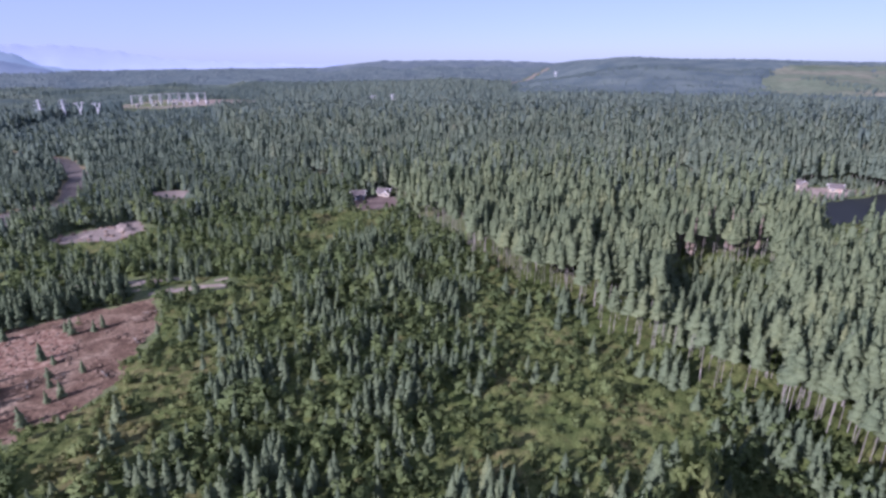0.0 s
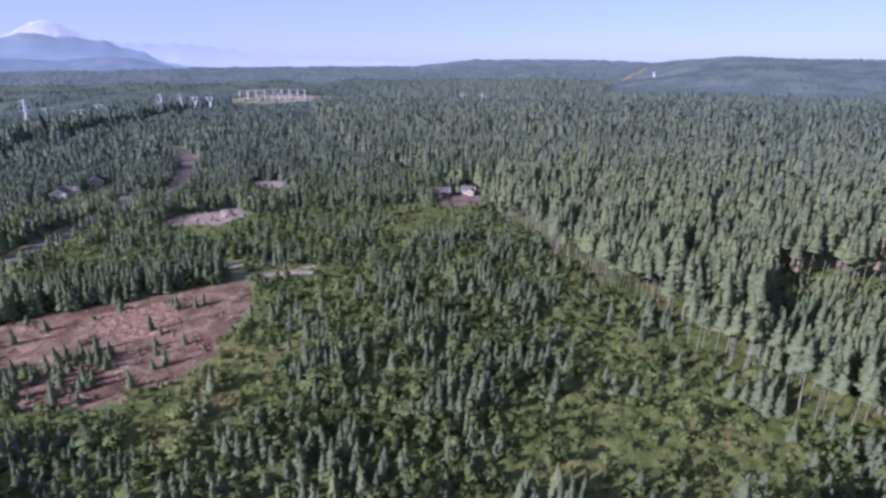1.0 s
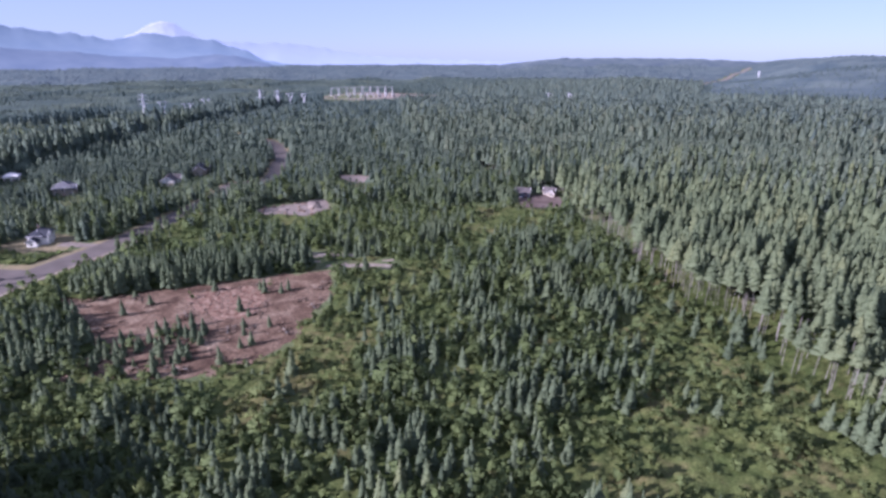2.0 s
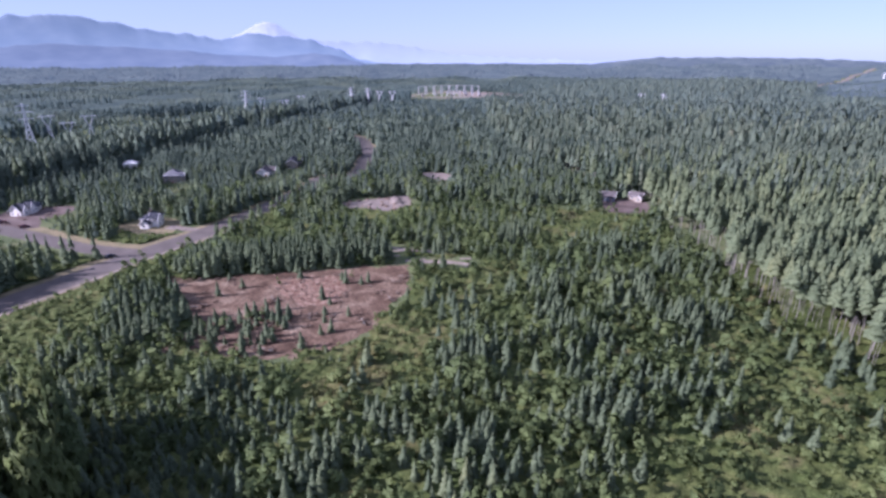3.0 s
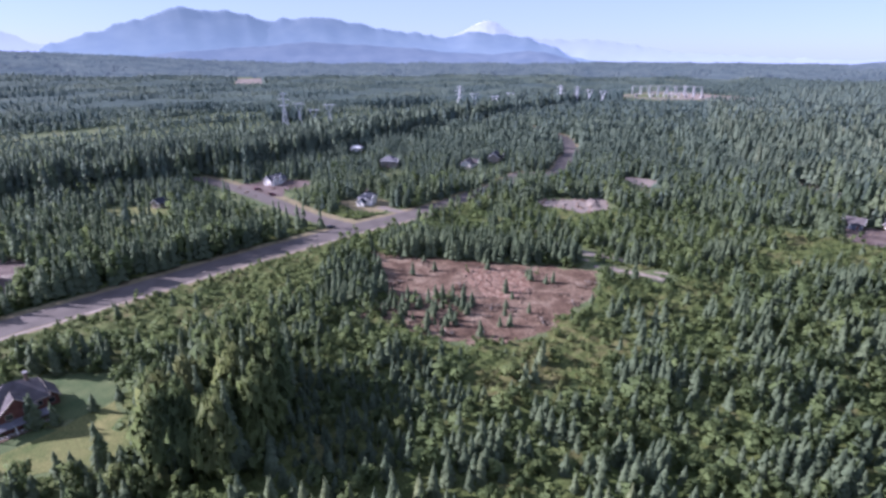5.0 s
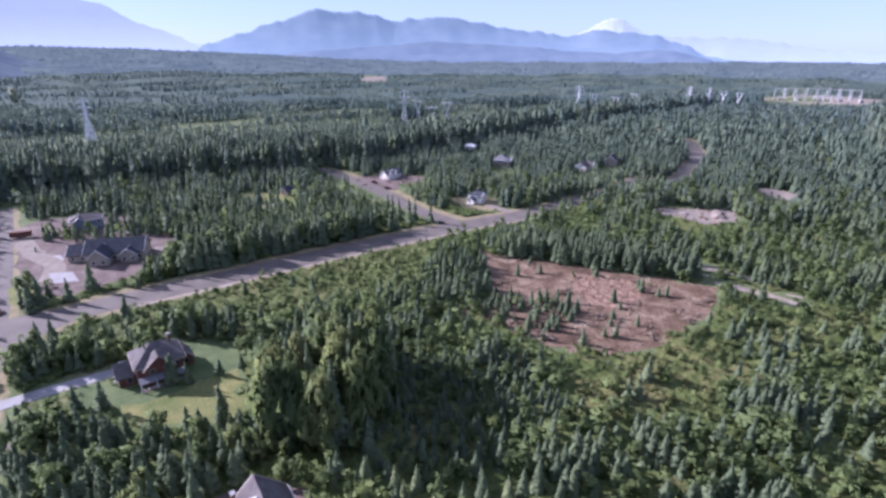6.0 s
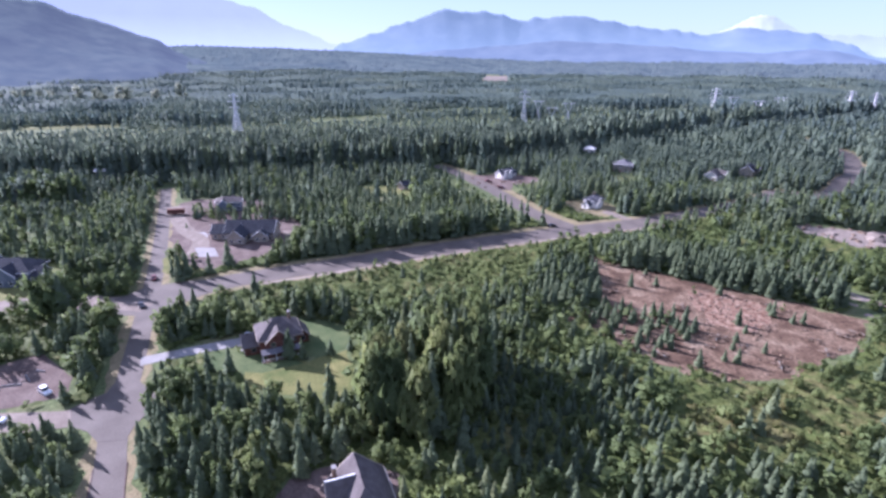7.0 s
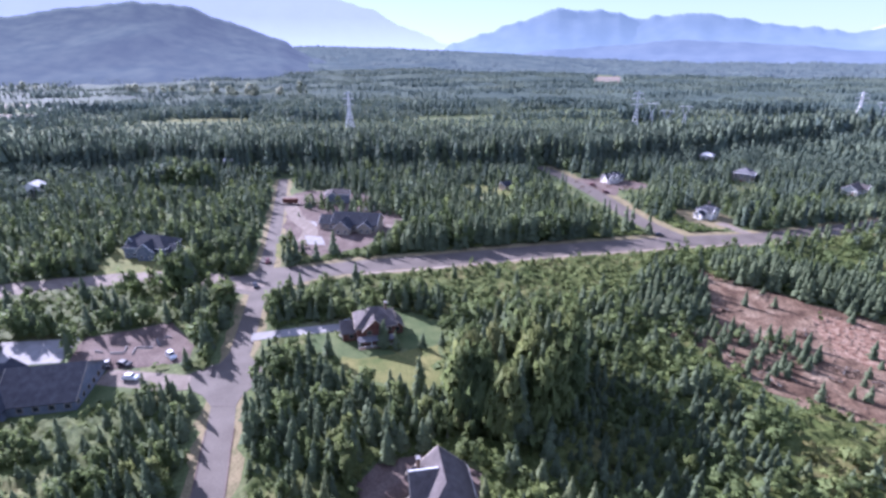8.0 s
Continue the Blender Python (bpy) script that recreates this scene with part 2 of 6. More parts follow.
# ---- plan of roads, clearings and woods ----
LANE = [(-60, -35), (-96.7, -40), (-109, -41.9), (-117, -42.9), (-132, -45.2), (-158, -46.7), (-180, -48.2), (-204, -50), (-243, -53), (-287, -57.5), (-347, -64.5), (-400, -71)]
AVENUE = [(-204, -50), (-217, -32), (-222, -12), (-226, 30), (-231, 72), (-234, 114), (-236, 155), (-236, 191), (-241, 232), (-252, 290), (-263, 320), (-248, 338), (-257, 364), (-276, 395), (-290, 424), (-312, 450), (-357, 500), (-413, 527), (-470, 560)]
BRANCH = [(-236, 150), (-272, 142), (-321, 141), (-379, 136), (-420, 128)]
SIDE = [(-204, -50), (-217, -78), (-221, -102), (-219, -123), (-214, -152), (-205, -200)]
DRIVE = [(-164, -45), (-166, -30), (-167.5, -13)]
DRIVE_LEFT = [(-140, -50), (-139.6, -60), (-142, -71), (-145.5, -84)]
DRIVE_SOUTH = [(-240, 188), (-262, 184)]
TRACK_A = [(-154, 207), (-142, 210.6), (-128, 211.5), (-112, 215)]
TRACK_BITS = [[(-131, 207), (-121, 212.5)], [(-129, 200.5), (-125, 203)], [(-117, 202), (-112, 204)], [(-98, 212), (-93, 214.5)], [(-94, 203), (-89, 205)], [(-172, 216), (-168, 219)]]
TRACK_B = [(-119, 198), (-107, 203), (-101, 205.3), (-90, 208)]
SOIL = [(-204, 136), (-180, 146), (-150, 170), (-114, 197), (-108, 184), (-100, 163), (-96, 138), (-99, 115), (-111, 108), (-129, 100), (-149, 94), (-152, 110), (-172, 121)]
ROCKY_LOT = [(-208, 268), (-196, 283), (-180, 304), (-163, 283), (-170, 264), (-195, 260)]
FAR_LOT = [(-209, 372), (-190, 378), (-176, 374), (-178, 352), (-192, 358)]
CABIN_LOT = [(-62, 342), (-52, 356), (-36, 364), (-28, 340), (-33, 326), (-48, 320)]
LOT_SEVEN = [(-358, -57), (-364, -48), (-350, -10), (-290, 12), (-254, 8), (-240, -20), (-231, -38), (-250, -48), (-300, -55)]
LOT_LEFT = [(-170, -100), (-178, -74), (-160, -62), (-150, -60), (-148, -90), (-154, -98)]
PAD_LEFT = [(-155, -119), (-170, -126), (-170, -101), (-155, -100)]
LAWN_BACK = [(-184, -2), (-168, 18), (-154, 19), (-150, 8), (-154, -2), (-170, -6)]
LAWN_FRONT = [(-164, -27), (-158, -8), (-148, 3), (-146, -10), (-152, -24)]
MEADOW = [(-156, -16), (-148, 4), (-152, 16), (-140, 17), (-126, 15), (-129, 2), (-140, -14)]
YARD = [(-101, -3), (-101, 12), (-95, 19), (-82, 18), (-77, 8), (-82, -6), (-93, -8)]
LOT_EIGHT = [(-374, 134), (-374, 172), (-354, 186), (-342, 184), (-338, 160), (-324, 152), (-330, 136)]
LOT_FOUR = [(-290, 170), (-286, 194), (-262, 196), (-250, 176), (-262, 168)]
CLEAR_WEST = [(-370, 56), (-350, 90), (-330, 86), (-350, 54)]
LOT_LEFT_HOUSE = [(-160, -130), (-158, -78), (-140, -72), (-126, -80), (-124, -128)]
LOT_SIX = [(-262, -128), (-268, -98), (-246, -86), (-228, -92), (-226, -124)]
LAKE = [(232, 330), (300, 356), (380, 380), (360, 300), (250, 288), (217, 288)]
LAKE_SHORE = [(222, 345), (250, 380), (285, 372), (300, 362), (232, 334)]
HOUSES_EAST = [(165, 414), (176, 434), (196, 430), (190, 412)]
HOUSES_EAST_B = [(238, 420), (246, 440), (276, 436), (266, 410)]
SUBSTATION = [(-640, 1050), (-610, 1180), (-477, 1280), (-380, 1245), (-400, 1190), (-520, 1045)]
TALL_WOOD = [(-400, 980), (-245, 610), (-146, 456), (-72, 392), (-30, 345), (-8, 289), (13, 251), (26, 215), (45, 189), (59, 158), (70, 138), (80, 124), (88, 111), (97, 96), (125, 40), (400, -80), (1400, 100), (1200, 1600), (200, 1900), (-300, 1700)]
BELT = [(-440, -420), (-446, -180), (-428, -70), (-424, 20), (-412, 100), (-410, 165), (-446, 270), (-474, 355), (-510, 470), (-540, 680), (-560, 860), (-600, 870), (-590, 680), (-560, 470), (-530, 350), (-510, 200), (-505, 20), (-520, -100), (-540, -420)]
CORRIDOR = [(-560, -450), (-545, -100), (-540, 100), (-545, 260), (-580, 420), (-600, 640), (-590, 860), (-560, 1010), (-640, 1010), (-690, 860), (-730, 640), (-720, 420), (-720, 200), (-720, -450)]
SCRUB_EAST = [(9, 228), (28, 215), (43, 192), (58, 153), (74, 118), (61, 107), (43, 91), (5, 91), (-6, 100), (8, 123), (17, 146), (10, 187)]
SCRUB_LEFT = [(-113, 124), (-108, 148), (-97, 166), (-79, 147), (-62, 119), (-64, 104), (-77, 92), (-97, 92), (-108, 106)]
SCRUB_ROAD = [(-222, -20), (-224, 30), (-230, 110), (-228, 134), (-205, 120), (-182, 96), (-176, 50), (-190, 10), (-204, -18)]
SCRUB_FAR = [(-60, 330), (-92, 352), (-150, 420), (-255, 560), (-300, 640), (-270, 540), (-190, 410), (-120, 360)]
SCRUB_MID = [(-104, 112), (-92, 140), (-96, 170), (-110, 205), (-60, 230), (-30, 300), (-90, 350), (-60, 190), (-70, 110), (-92, 88)]
GROVE = [(-142, 28), (-114, 15), (-99, 22), (-105, 40), (-126, 54), (-144, 46)]
CUT_EAST = [(92, 212), (112, 236), (138, 236), (150, 216), (126, 196), (100, 198)]
SCRUB_SIDE = [(-212, -165), (-214, -62), (-196, -58), (-170, -62), (-178, -76), (-172, -104), (-172, -130), (-178, -165)]
HILL_TRACK = [(225, 1890), (300, 2080), (372, 2330), (440, 2560), (545, 2900)]
LAKE_FRONT = [(195, 262), (205, 300), (225, 345), (250, 380), (300, 395), (330, 300), (270, 250)]
GROVE_EAST = [(22, 52), (44, 60), (54, 76), (44, 84), (26, 72)]
GLIMPSES = [[(x - 9, y - 9), (x + 9, y - 9), (x + 9, y + 9), (x - 9, y + 9)] for x, y in ((-434, 282), (-355, 262), (-312, 310), (-313, 343))]
FIR_ROW = [(-186, 138), (-166, 150), (-147, 169), (-122, 193), (-126, 206), (-149, 197), (-178, 179), (-196, 156)]
FIR_SIDE = [(-190, 124), (-164, 121), (-150, 108), (-158, 90), (-182, 98), (-198, 112)]
GROVE_SHADE = [(-126, 54), (-104, 41), (-92, 36), (-78, 58), (-88, 88), (-116, 94)]
DEAD_STAND = [(104, 230), (122, 226), (148, 226), (160, 244), (140, 256), (112, 254)]
TREES_BEHIND = [(-310, -42), (-298, -14), (-294, 8), (-318, 6), (-336, -12), (-326, -48)]
TREES_YARD = [(-232, -8), (-244, -2), (-254, 6), (-272, 10), (-262, 16), (-240, 10)]
WOOD_SIDE = [(-124, -2), (-106, 10), (-100, 18), (-112, 26), (-134, 28), (-150, 34), (-160, 22), (-136, 20), (-124, 14)]
DRIVE_ROW = [(-184, -43), (-172.5, -41), (-173.5, -15), (-188, -14)]
LANE_SHADE = [(-178, -57), (-192, -58), (-195, -72), (-180, -70)]
FIELD_PLANS = [[(-985, -640), (-975, -552), (-1035, -585), (-1045, -660)], [(-838, -540), (-830, -474), (-868, -492), (-884, -566)],
               [(-760, -280), (-756, -172), (-776, -174), (-784, -286)], [(-1576, 625), (-1515, 690), (-1840, 835), (-1850, 750)]]
STAND_SUBSTATION = [(-596, 868), (-530, 918), (-590, 1024), (-668, 950)]
STAND_NORTH = [(-122, 446), (-104, 440), (-78, 456), (-84, 476), (-116, 470)]
STAND_CABIN = [(-74, 366), (-50, 372), (-30, 378), (-26, 396), (-66, 392)]
GROVE_WEST = [(-368, -146), (-370, -120), (-396, -114), (-408, -150), (-388, -166)]
STAND_FAR = [(-692, 318), (-668, 352), (-760, 396), (-790, 362)]
GROVE_ROAD = [(-200, -66), (-214, -68), (-216, -85), (-200, -84)]


def meadow_edge(x, y):
    """Bearing at which the eastern hill's woods give way to its cleared meadow."""
    return -30.2 + 1.7 * waves(x, y, 260, 108) + 0.6 * waves(x, y, 80, 109)


def inside(poly, x, y, wobble=0.0):
    if wobble:
        x, y = x + wobble * waves(x, y, 22, 11), y + wobble * waves(x, y, 22, 12)
    hit = np.zeros(np.shape(x), dtype=bool)
    for (x0, y0), (x1, y1) in zip(poly, poly[1:] + poly[:1]):
        hit ^= ((y0 > y) != (y1 > y)) & (x < (x1 - x0) * (y - y0) / (y1 - y0 + 1e-9) + x0)
    return hit


def road_gap(line, x, y):
    best = np.full(np.shape(x), 1e9)
    for (x0, y0), (x1, y1) in zip(line, line[1:]):
        dx, dy = x1 - x0, y1 - y0
        t = np.clip(((x - x0) * dx + (y - y0) * dy) / (dx * dx + dy * dy), 0, 1)
        best = np.minimum(best, np.hypot(x - x0 - t * dx, y - y0 - t * dy))
    return best


# ---- mesh helpers ----
def part(name, bm, mat, parent=None, label="", smooth_faces=False):
    me = bpy.data.meshes.new(name)
    if smooth_faces:
        for f in bm.faces:
            f.smooth = True
    bm.to_mesh(me)
    bm.free()
    if mat:
        me.materials.append(mat)
    ob = new(name, me)
    if parent:
        ob.parent = parent
    if label:
        tagged(ob, label)
    return ob


def thing(name, label, category, m=None, group="", kind=""):
    ob = new(name)
    if m is not None:
        ob.matrix_world = m
    return tagged(ob, label, category, group, kind)


def box(bm, x0, x1, y0, y1, z0, z1, bevel=0.0):
    v = [bm.verts.new(c) for c in ((x0, y0, z0), (x1, y0, z0), (x1, y1, z0), (x0, y1, z0),
                                   (x0, y0, z1), (x1, y0, z1), (x1, y1, z1), (x0, y1, z1))]
    fs = [bm.faces.new([v[i] for i in q]) for q in ((0, 3, 2, 1), (4, 5, 6, 7), (0, 1, 5, 4), (1, 2, 6, 5), (2, 3, 7, 6), (3, 0, 4, 7))]
    if bevel:
        bmesh.ops.bevel(bm, geom=list({e for f in fs for e in f.edges}), offset=bevel, segments=1, affect='EDGES')
    return bm


def beam(bm, a, b, w):
    """Square bar from a to b."""
    a, b = Vector(a), Vector(b)
    d = (b - a).normalized()
    s = d.cross(Vector((0, 0, 1)) if abs(d.z) < 0.9 else Vector((1, 0, 0))).normalized() * w / 2
    u = d.cross(s).normalized() * w / 2
    v = [bm.verts.new(p + q) for p in (a, b) for q in (s + u, s - u, -s - u, -s + u)]
    for i in range(4):
        j = (i + 1) % 4
        bm.faces.new((v[i], v[j], v[4 + j], v[4 + i]))
    bm.faces.new(v[0:4])
    bm.faces.new(v[7:3:-1])


def mesh_of(name, co, tris, mats, tint=None, mat_index=None, normals=None):
    """A mesh object from vertex and triangle arrays; normals, where given, round off the shading of a crown of leaves."""
    me = bpy.data.meshes.new(name)
    n = len(tris)
    me.vertices.add(len(co))
    me.vertices.foreach_set("co", np.ascontiguousarray(co, dtype=np.float32).ravel())
    me.loops.add(3 * n)
    me.loops.foreach_set("vertex_index", np.ascontiguousarray(tris, dtype=np.int32).ravel())
    me.polygons.add(n)
    me.polygons.foreach_set("loop_start", np.arange(0, 3 * n, 3, dtype=np.int32))
    for m in mats:
        me.materials.append(m)
    if mat_index is not None:
        me.polygons.foreach_set("material_index", np.ascontiguousarray(mat_index, dtype=np.int32))
    if tint is not None:
        at = me.attributes.new("tint", 'FLOAT', 'POINT')
        at.data.foreach_set("value", np.ascontiguousarray(tint, dtype=np.float32))
    if normals is not None:
        at = me.attributes.new("custom_normal", 'FLOAT_VECTOR', 'POINT')
        at.data.foreach_set("vector", np.ascontiguousarray(normals, dtype=np.float32).ravel())
    me.update(calc_edges=True)
    return new(name, me)


# ---- ground: one sheet to the horizon ----
def build_ground():
    radii = np.concatenate([[0.0], np.arange(40, 700, 60), np.geomspace(700, 4900, 60)])
    steps = 360
    a = np.linspace(0, 2 * np.pi, steps, endpoint=False)
    rr, aa = np.meshgrid(radii[1:], a, indexing='ij')
    x, y = -np.sin(aa) * rr, np.cos(aa) * rr
    co = np.concatenate([[[0, 0, 0]], np.stack([x, y, land(x, y)], -1).reshape(-1, 3)])
    tris = []
    for j in range(steps):
        k = (j + 1) % steps
        tris.append((0, 1 + j, 1 + k))
    for i in range(len(radii) - 2):
        for j in range(steps):
            k = (j + 1) % steps
            p, q, s, t = 1 + i * steps + j, 1 + i * steps + k, 1 + (i + 1) * steps + j, 1 + (i + 1) * steps + k
            tris += [(p, s, t), (p, t, q)]
    ob = mesh_of("ground", co, np.array(tris), [M_GROUND])
    ob.data.polygons.foreach_set("use_smooth", np.ones(len(tris), dtype=bool))
    return tagged(ob, "wooded valley floor of dark earth and low growth", "ground", kind="structure")


build_ground()


def resample(line, step):
    out = []
    pts = [Vector((*p, 0)) for p in line]
    for i in range(len(pts) - 1):
        p0, p1, p2, p3 = pts[max(i - 1, 0)], pts[i], pts[i + 1], pts[min(i + 2, len(pts) - 1)]
        n = max(1, int((p2 - p1).length / step))
        for k in range(n):
            t = k / n
            out.append(0.5 * ((2 * p1) + (p2 - p0) * t + (2 * p0 - 5 * p1 + 4 * p2 - p3) * t * t + (3 * p1 - p0 - 3 * p2 + p3) * t ** 3))
    out.append(pts[-1])
    return out


def strip(name, line, half, top, mat, label, category="road", ragged=0.0, seed=0):
    """A road-like strip with real edges down to the ground."""
    bm = bmesh.new()
    pts = resample(line, 5)
    r = random.Random(seed)
    rows = []
    for i, p in enumerate(pts):
        d = (pts[min(i + 1, len(pts) - 1)] - pts[max(i - 1, 0)]).normalized()
        s = Vector((d.y, -d.x, 0))
        l, q = half + r.uniform(-ragged, ragged), half + r.uniform(-ragged, ragged)
        rows.append([bm.verts.new(p - s * (l + 0.15) - Vector((0, 0, 0.1))), bm.verts.new(p - s * l + Vector((0, 0, top))),
                     bm.verts.new(p + s * q + Vector((0, 0, top))), bm.verts.new(p + s * (q + 0.15) - Vector((0, 0, 0.1)))])
    for a, b in zip(rows, rows[1:]):
        for i in range(3):
            bm.faces.new((a[i], b[i], b[i + 1], a[i + 1]))
    bmesh.ops.recalc_face_normals(bm, faces=bm.faces)
    return tagged(part(name, bm, mat), label, category, kind="structure")


def patch(name, poly, top, mat, label, category="ground", ragged=1.2, seed=0, step=4.0):
    """A ground patch with an uneven edge, slightly raised."""
    r = random.Random(seed)
    bm = bmesh.new()
    ring = []
    for (x0, y0), (x1, y1) in zip(poly, poly[1:] + poly[:1]):
        n = max(1, int(math.hypot(x1 - x0, y1 - y0) / step))
        for k in range(n):
            t = k / n
            ring.append((x0 + (x1 - x0) * t + r.uniform(-ragged, ragged), y0 + (y1 - y0) * t + r.uniform(-ragged, ragged)))
    up = [bm.verts.new((x, y, top)) for x, y in ring]
    down = [bm.verts.new((x, y, -0.1)) for x, y in ring]
    bm.faces.new(up)
    for i in range(len(up)):
        j = (i + 1) % len(up)
        bm.faces.new((up[i], down[i], down[j], up[j]))
    bmesh.ops.triangulate(bm, faces=[f for f in bm.faces if len(f.verts) > 4])
    bmesh.ops.recalc_face_normals(bm, faces=bm.faces)
    return tagged(part(name, bm, mat), label, category, kind="structure")


strip("verge", LANE, 5.8, 0.020, M_VERGE, "dry yellow grass verge along the lane", "verge", 1.2, 1)
strip("verge", AVENUE, 11.5, 0.026, M_VERGE, "dry yellow grass verge along the avenue", "verge", 1.0, 2)
strip("verge", [(x, y + 3.5) for x, y in BRANCH], 7.6, 0.032, M_VERGE, "dry straw-coloured verge along the branch road", "verge", 1.2, 3)
strip("verge", SIDE, 7.0, 0.038, M_GRAVEL, "pale gravel shoulder of the side road", "verge", 1.0, 4)
patch("junction_apron", [(-196, -44), (-200, -60), (-212, -66), (-224, -54), (-226, -40), (-224, -26), (-214, -24), (-206, -38)], 0.052, M_ASPHALT, "worn grey asphalt at the road junction", "road", 0.3, 5)
strip("road", LANE, 3.3, 0.058, M_ASPHALT, "worn grey asphalt lane between young firs", "road", 0.08, 6)
for side in (-1, 1):
    strip("kerb", [(x, y + side * 3.5) for x, y in LANE[:4]], 0.15, 0.16, M_DIRT, "low dirt-stained brown kerb along the lane", "kerb", 0.0, 60 + side)
strip("road", AVENUE, 7.2, 0.064, M_ASPHALT, "wide worn grey asphalt road with tree shadows", "road", 0.1, 7)
strip("road", BRANCH, 5.4, 0.070, M_ASPHALT, "brownish grey asphalt branch road", "road", 0.3, 8)
strip("road", SIDE, 3.6, 0.076, M_GRAVEL, "pale gravel side road", "road", 0.2, 9)
strip("pavement", [(x + 8.6, y) for x, y in AVENUE[2:9]], 0.9, 0.082, M_SAND, "pale gravel strip along the road edge", "pavement", 0.1, 10)
patch("turning_bay", [(-126, -41.4), (-131, -40.6), (-135, -38.8), (-139, -37), (-142.5, -36.8), (-146.5, -39), (-151, -42.6), (-156, -44.5), (-156, -49.5), (-149, -51), (-144, -58), (-135.5, -56), (-132, -51.4), (-127, -48)], 0.088, M_ASPHALT, "asphalt turning bay that widens the lane", "road", 0.2, 11)
strip("driveway", DRIVE, 2.6, 0.094, M_CONCRETE, "pale concrete driveway striped with shade", "driveway", 0.05, 12)
patch("driveway", [(-172, -16), (-172, -8), (-162, -8), (-161, -16)], 0.100, M_CONCRETE, "pale concrete forecourt before the house", "driveway", 0.1, 13)
strip("driveway", DRIVE_LEFT, 4.0, 0.052, M_GRAVEL, "gravel driveway beside bare lot", "driveway", 0.4, 14)
strip("driveway", DRIVE_SOUTH, 3.0, 0.058, M_GRAVEL, "gravel driveway to the white house", "driveway", 0.4, 15)
patch("bare_soil", SOIL, 0.05, M_SOIL, "cleared lot of reddish bare soil", "soil", 2.5, 16)
patch("rocky_lot", ROCKY_LOT, 0.05, M_GRAVEL, "pale cleared building lot with rubble", "soil", 1.5, 17)
patch("cleared_lot", FAR_LOT, 0.05, M_SAND, "pale sandy cleared lot in the firs", "soil", 1.5, 18)
patch("cabin_yard", CABIN_LOT, 0.05, M_DIRT, "brown dirt yard round the cabin", "soil", 1.5, 19)
patch("dirt_yard", LOT_SEVEN, 0.046, M_DIRT, "brown dirt and dry grass yard round the house", "soil", 1.2, 20)
patch("bare_lot", LOT_LEFT, 0.05, M_DIRT, "bare brown lot with low foundation walls", "soil", 0.8, 21)
patch("meadow", [(-228, -42), (-240, -50), (-256, -52), (-262, -48), (-246, -40), (-234, -32)], 0.062, M_MEADOW, "yellow-green grass corner by the junction", "meadow", 0.8, 41)
patch("concrete_pad", [(-294, -44), (-292, -37), (-284, -35), (-276, -41)], 0.066, M_CONCRETE, "pale concrete pad before the garage", "concrete pad", 0.1, 42, 30)
strip("driveway", [(-258, -40), (-276, -38), (-300, -48), (-330, -56), (-350, -60)], 4.0, 0.070, M_GRAVEL, "pale gravel driveway beside the lane", "driveway", 0.6, 43)
patch("concrete_pad", [(-268, -40), (-265, -31), (-252, -28), (-254, -37)], 0.078, M_CONCRETE, "pale concrete apron by the lane", "concrete pad", 0.1, 45, 30)
patch("driveway", [(-238, -8), (-252, 12), (-276, 14), (-282, 2), (-262, 4)], 0.054, M_GRAVEL, "pale gravel turning place in the yard", "driveway", 1.0, 44)
patch("concrete_pad", PAD_LEFT, 0.11, M_CONCRETE, "large pale concrete pad", "concrete pad", 0.1, 22, 30)
patch("lawn", LAWN_BACK, 0.05, M_LAWN, "green mown lawn behind the brown house", "lawn", 0.4, 23)
patch("lawn", LAWN_FRONT, 0.054, M_LAWN, "green mown lawn beside the driveway", "lawn", 0.4, 24)
patch("meadow", MEADOW, 0.044, M_MEADOW, "dry yellowish grass below the house", "meadow", 1.0, 25)
patch("yard", YARD, 0.04, M_DIRT, "bare brown earth yard round the near house", "yard", 1.0, 26)
patch("yard", LOT_EIGHT, 0.04, M_DIRT, "brownish gravel yard before white gabled house", "yard", 1.0, 27)
patch("yard", LOT_FOUR, 0.04, M_VERGE, "dry yard of the white house", "yard", 1.0, 28)
patch("meadow", CLEAR_WEST, 0.05, M_MEADOW, "small sunlit clearing in the firs", "meadow", 1.5, 29)
patch("yard", LOT_LEFT_HOUSE, 0.036, M_LAWN, "lawn round the big dark-roofed house", "yard", 1.0, 30)
patch("yard", LOT_SIX, 0.048, M_MEADOW, "dry grass and gravel yard by the side road", "yard", 1.0, 31)
patch("lake", LAKE, 0.05, M_WATER, "dark still lake behind trees", "water", 2.0, 32)
patch("shore", LAKE_SHORE, 0.06, M_SAND, "pale lake shore with houses", "shore", 2.0, 33)
patch("yard", HOUSES_EAST, 0.05, M_SAND, "pale yard among tall firs", "yard", 2.0, 34)
patch("yard", HOUSES_EAST_B, 0.05, M_SAND, "pale yard among tall firs", "yard", 2.0, 35)
strip("sand_track", TRACK_A, 1.5, 0.05, M_SAND, "pale sandy track through low scrub", "track", 0.5, 36)
for k, line in enumerate(TRACK_BITS):
    strip("sand_track", line, 0.9, 0.053 + 0.001 * k, M_SAND, "short pale sandy wheel track in low scrub", "track", 0.3, 70 + k)
strip("sand_track", TRACK_B, 1.7, 0.056, M_SAND, "pale sandy track through low scrub", "track", 0.5, 37)
patch("stony_ground", [(-158, 154), (-146, 164), (-134, 170), (-124, 160), (-120, 148), (-132, 140), (-146, 146)], 0.062, M_RUBBLE, "pale crushed rock spread on bare soil", "rubble", 2.2, 38, 2.5)


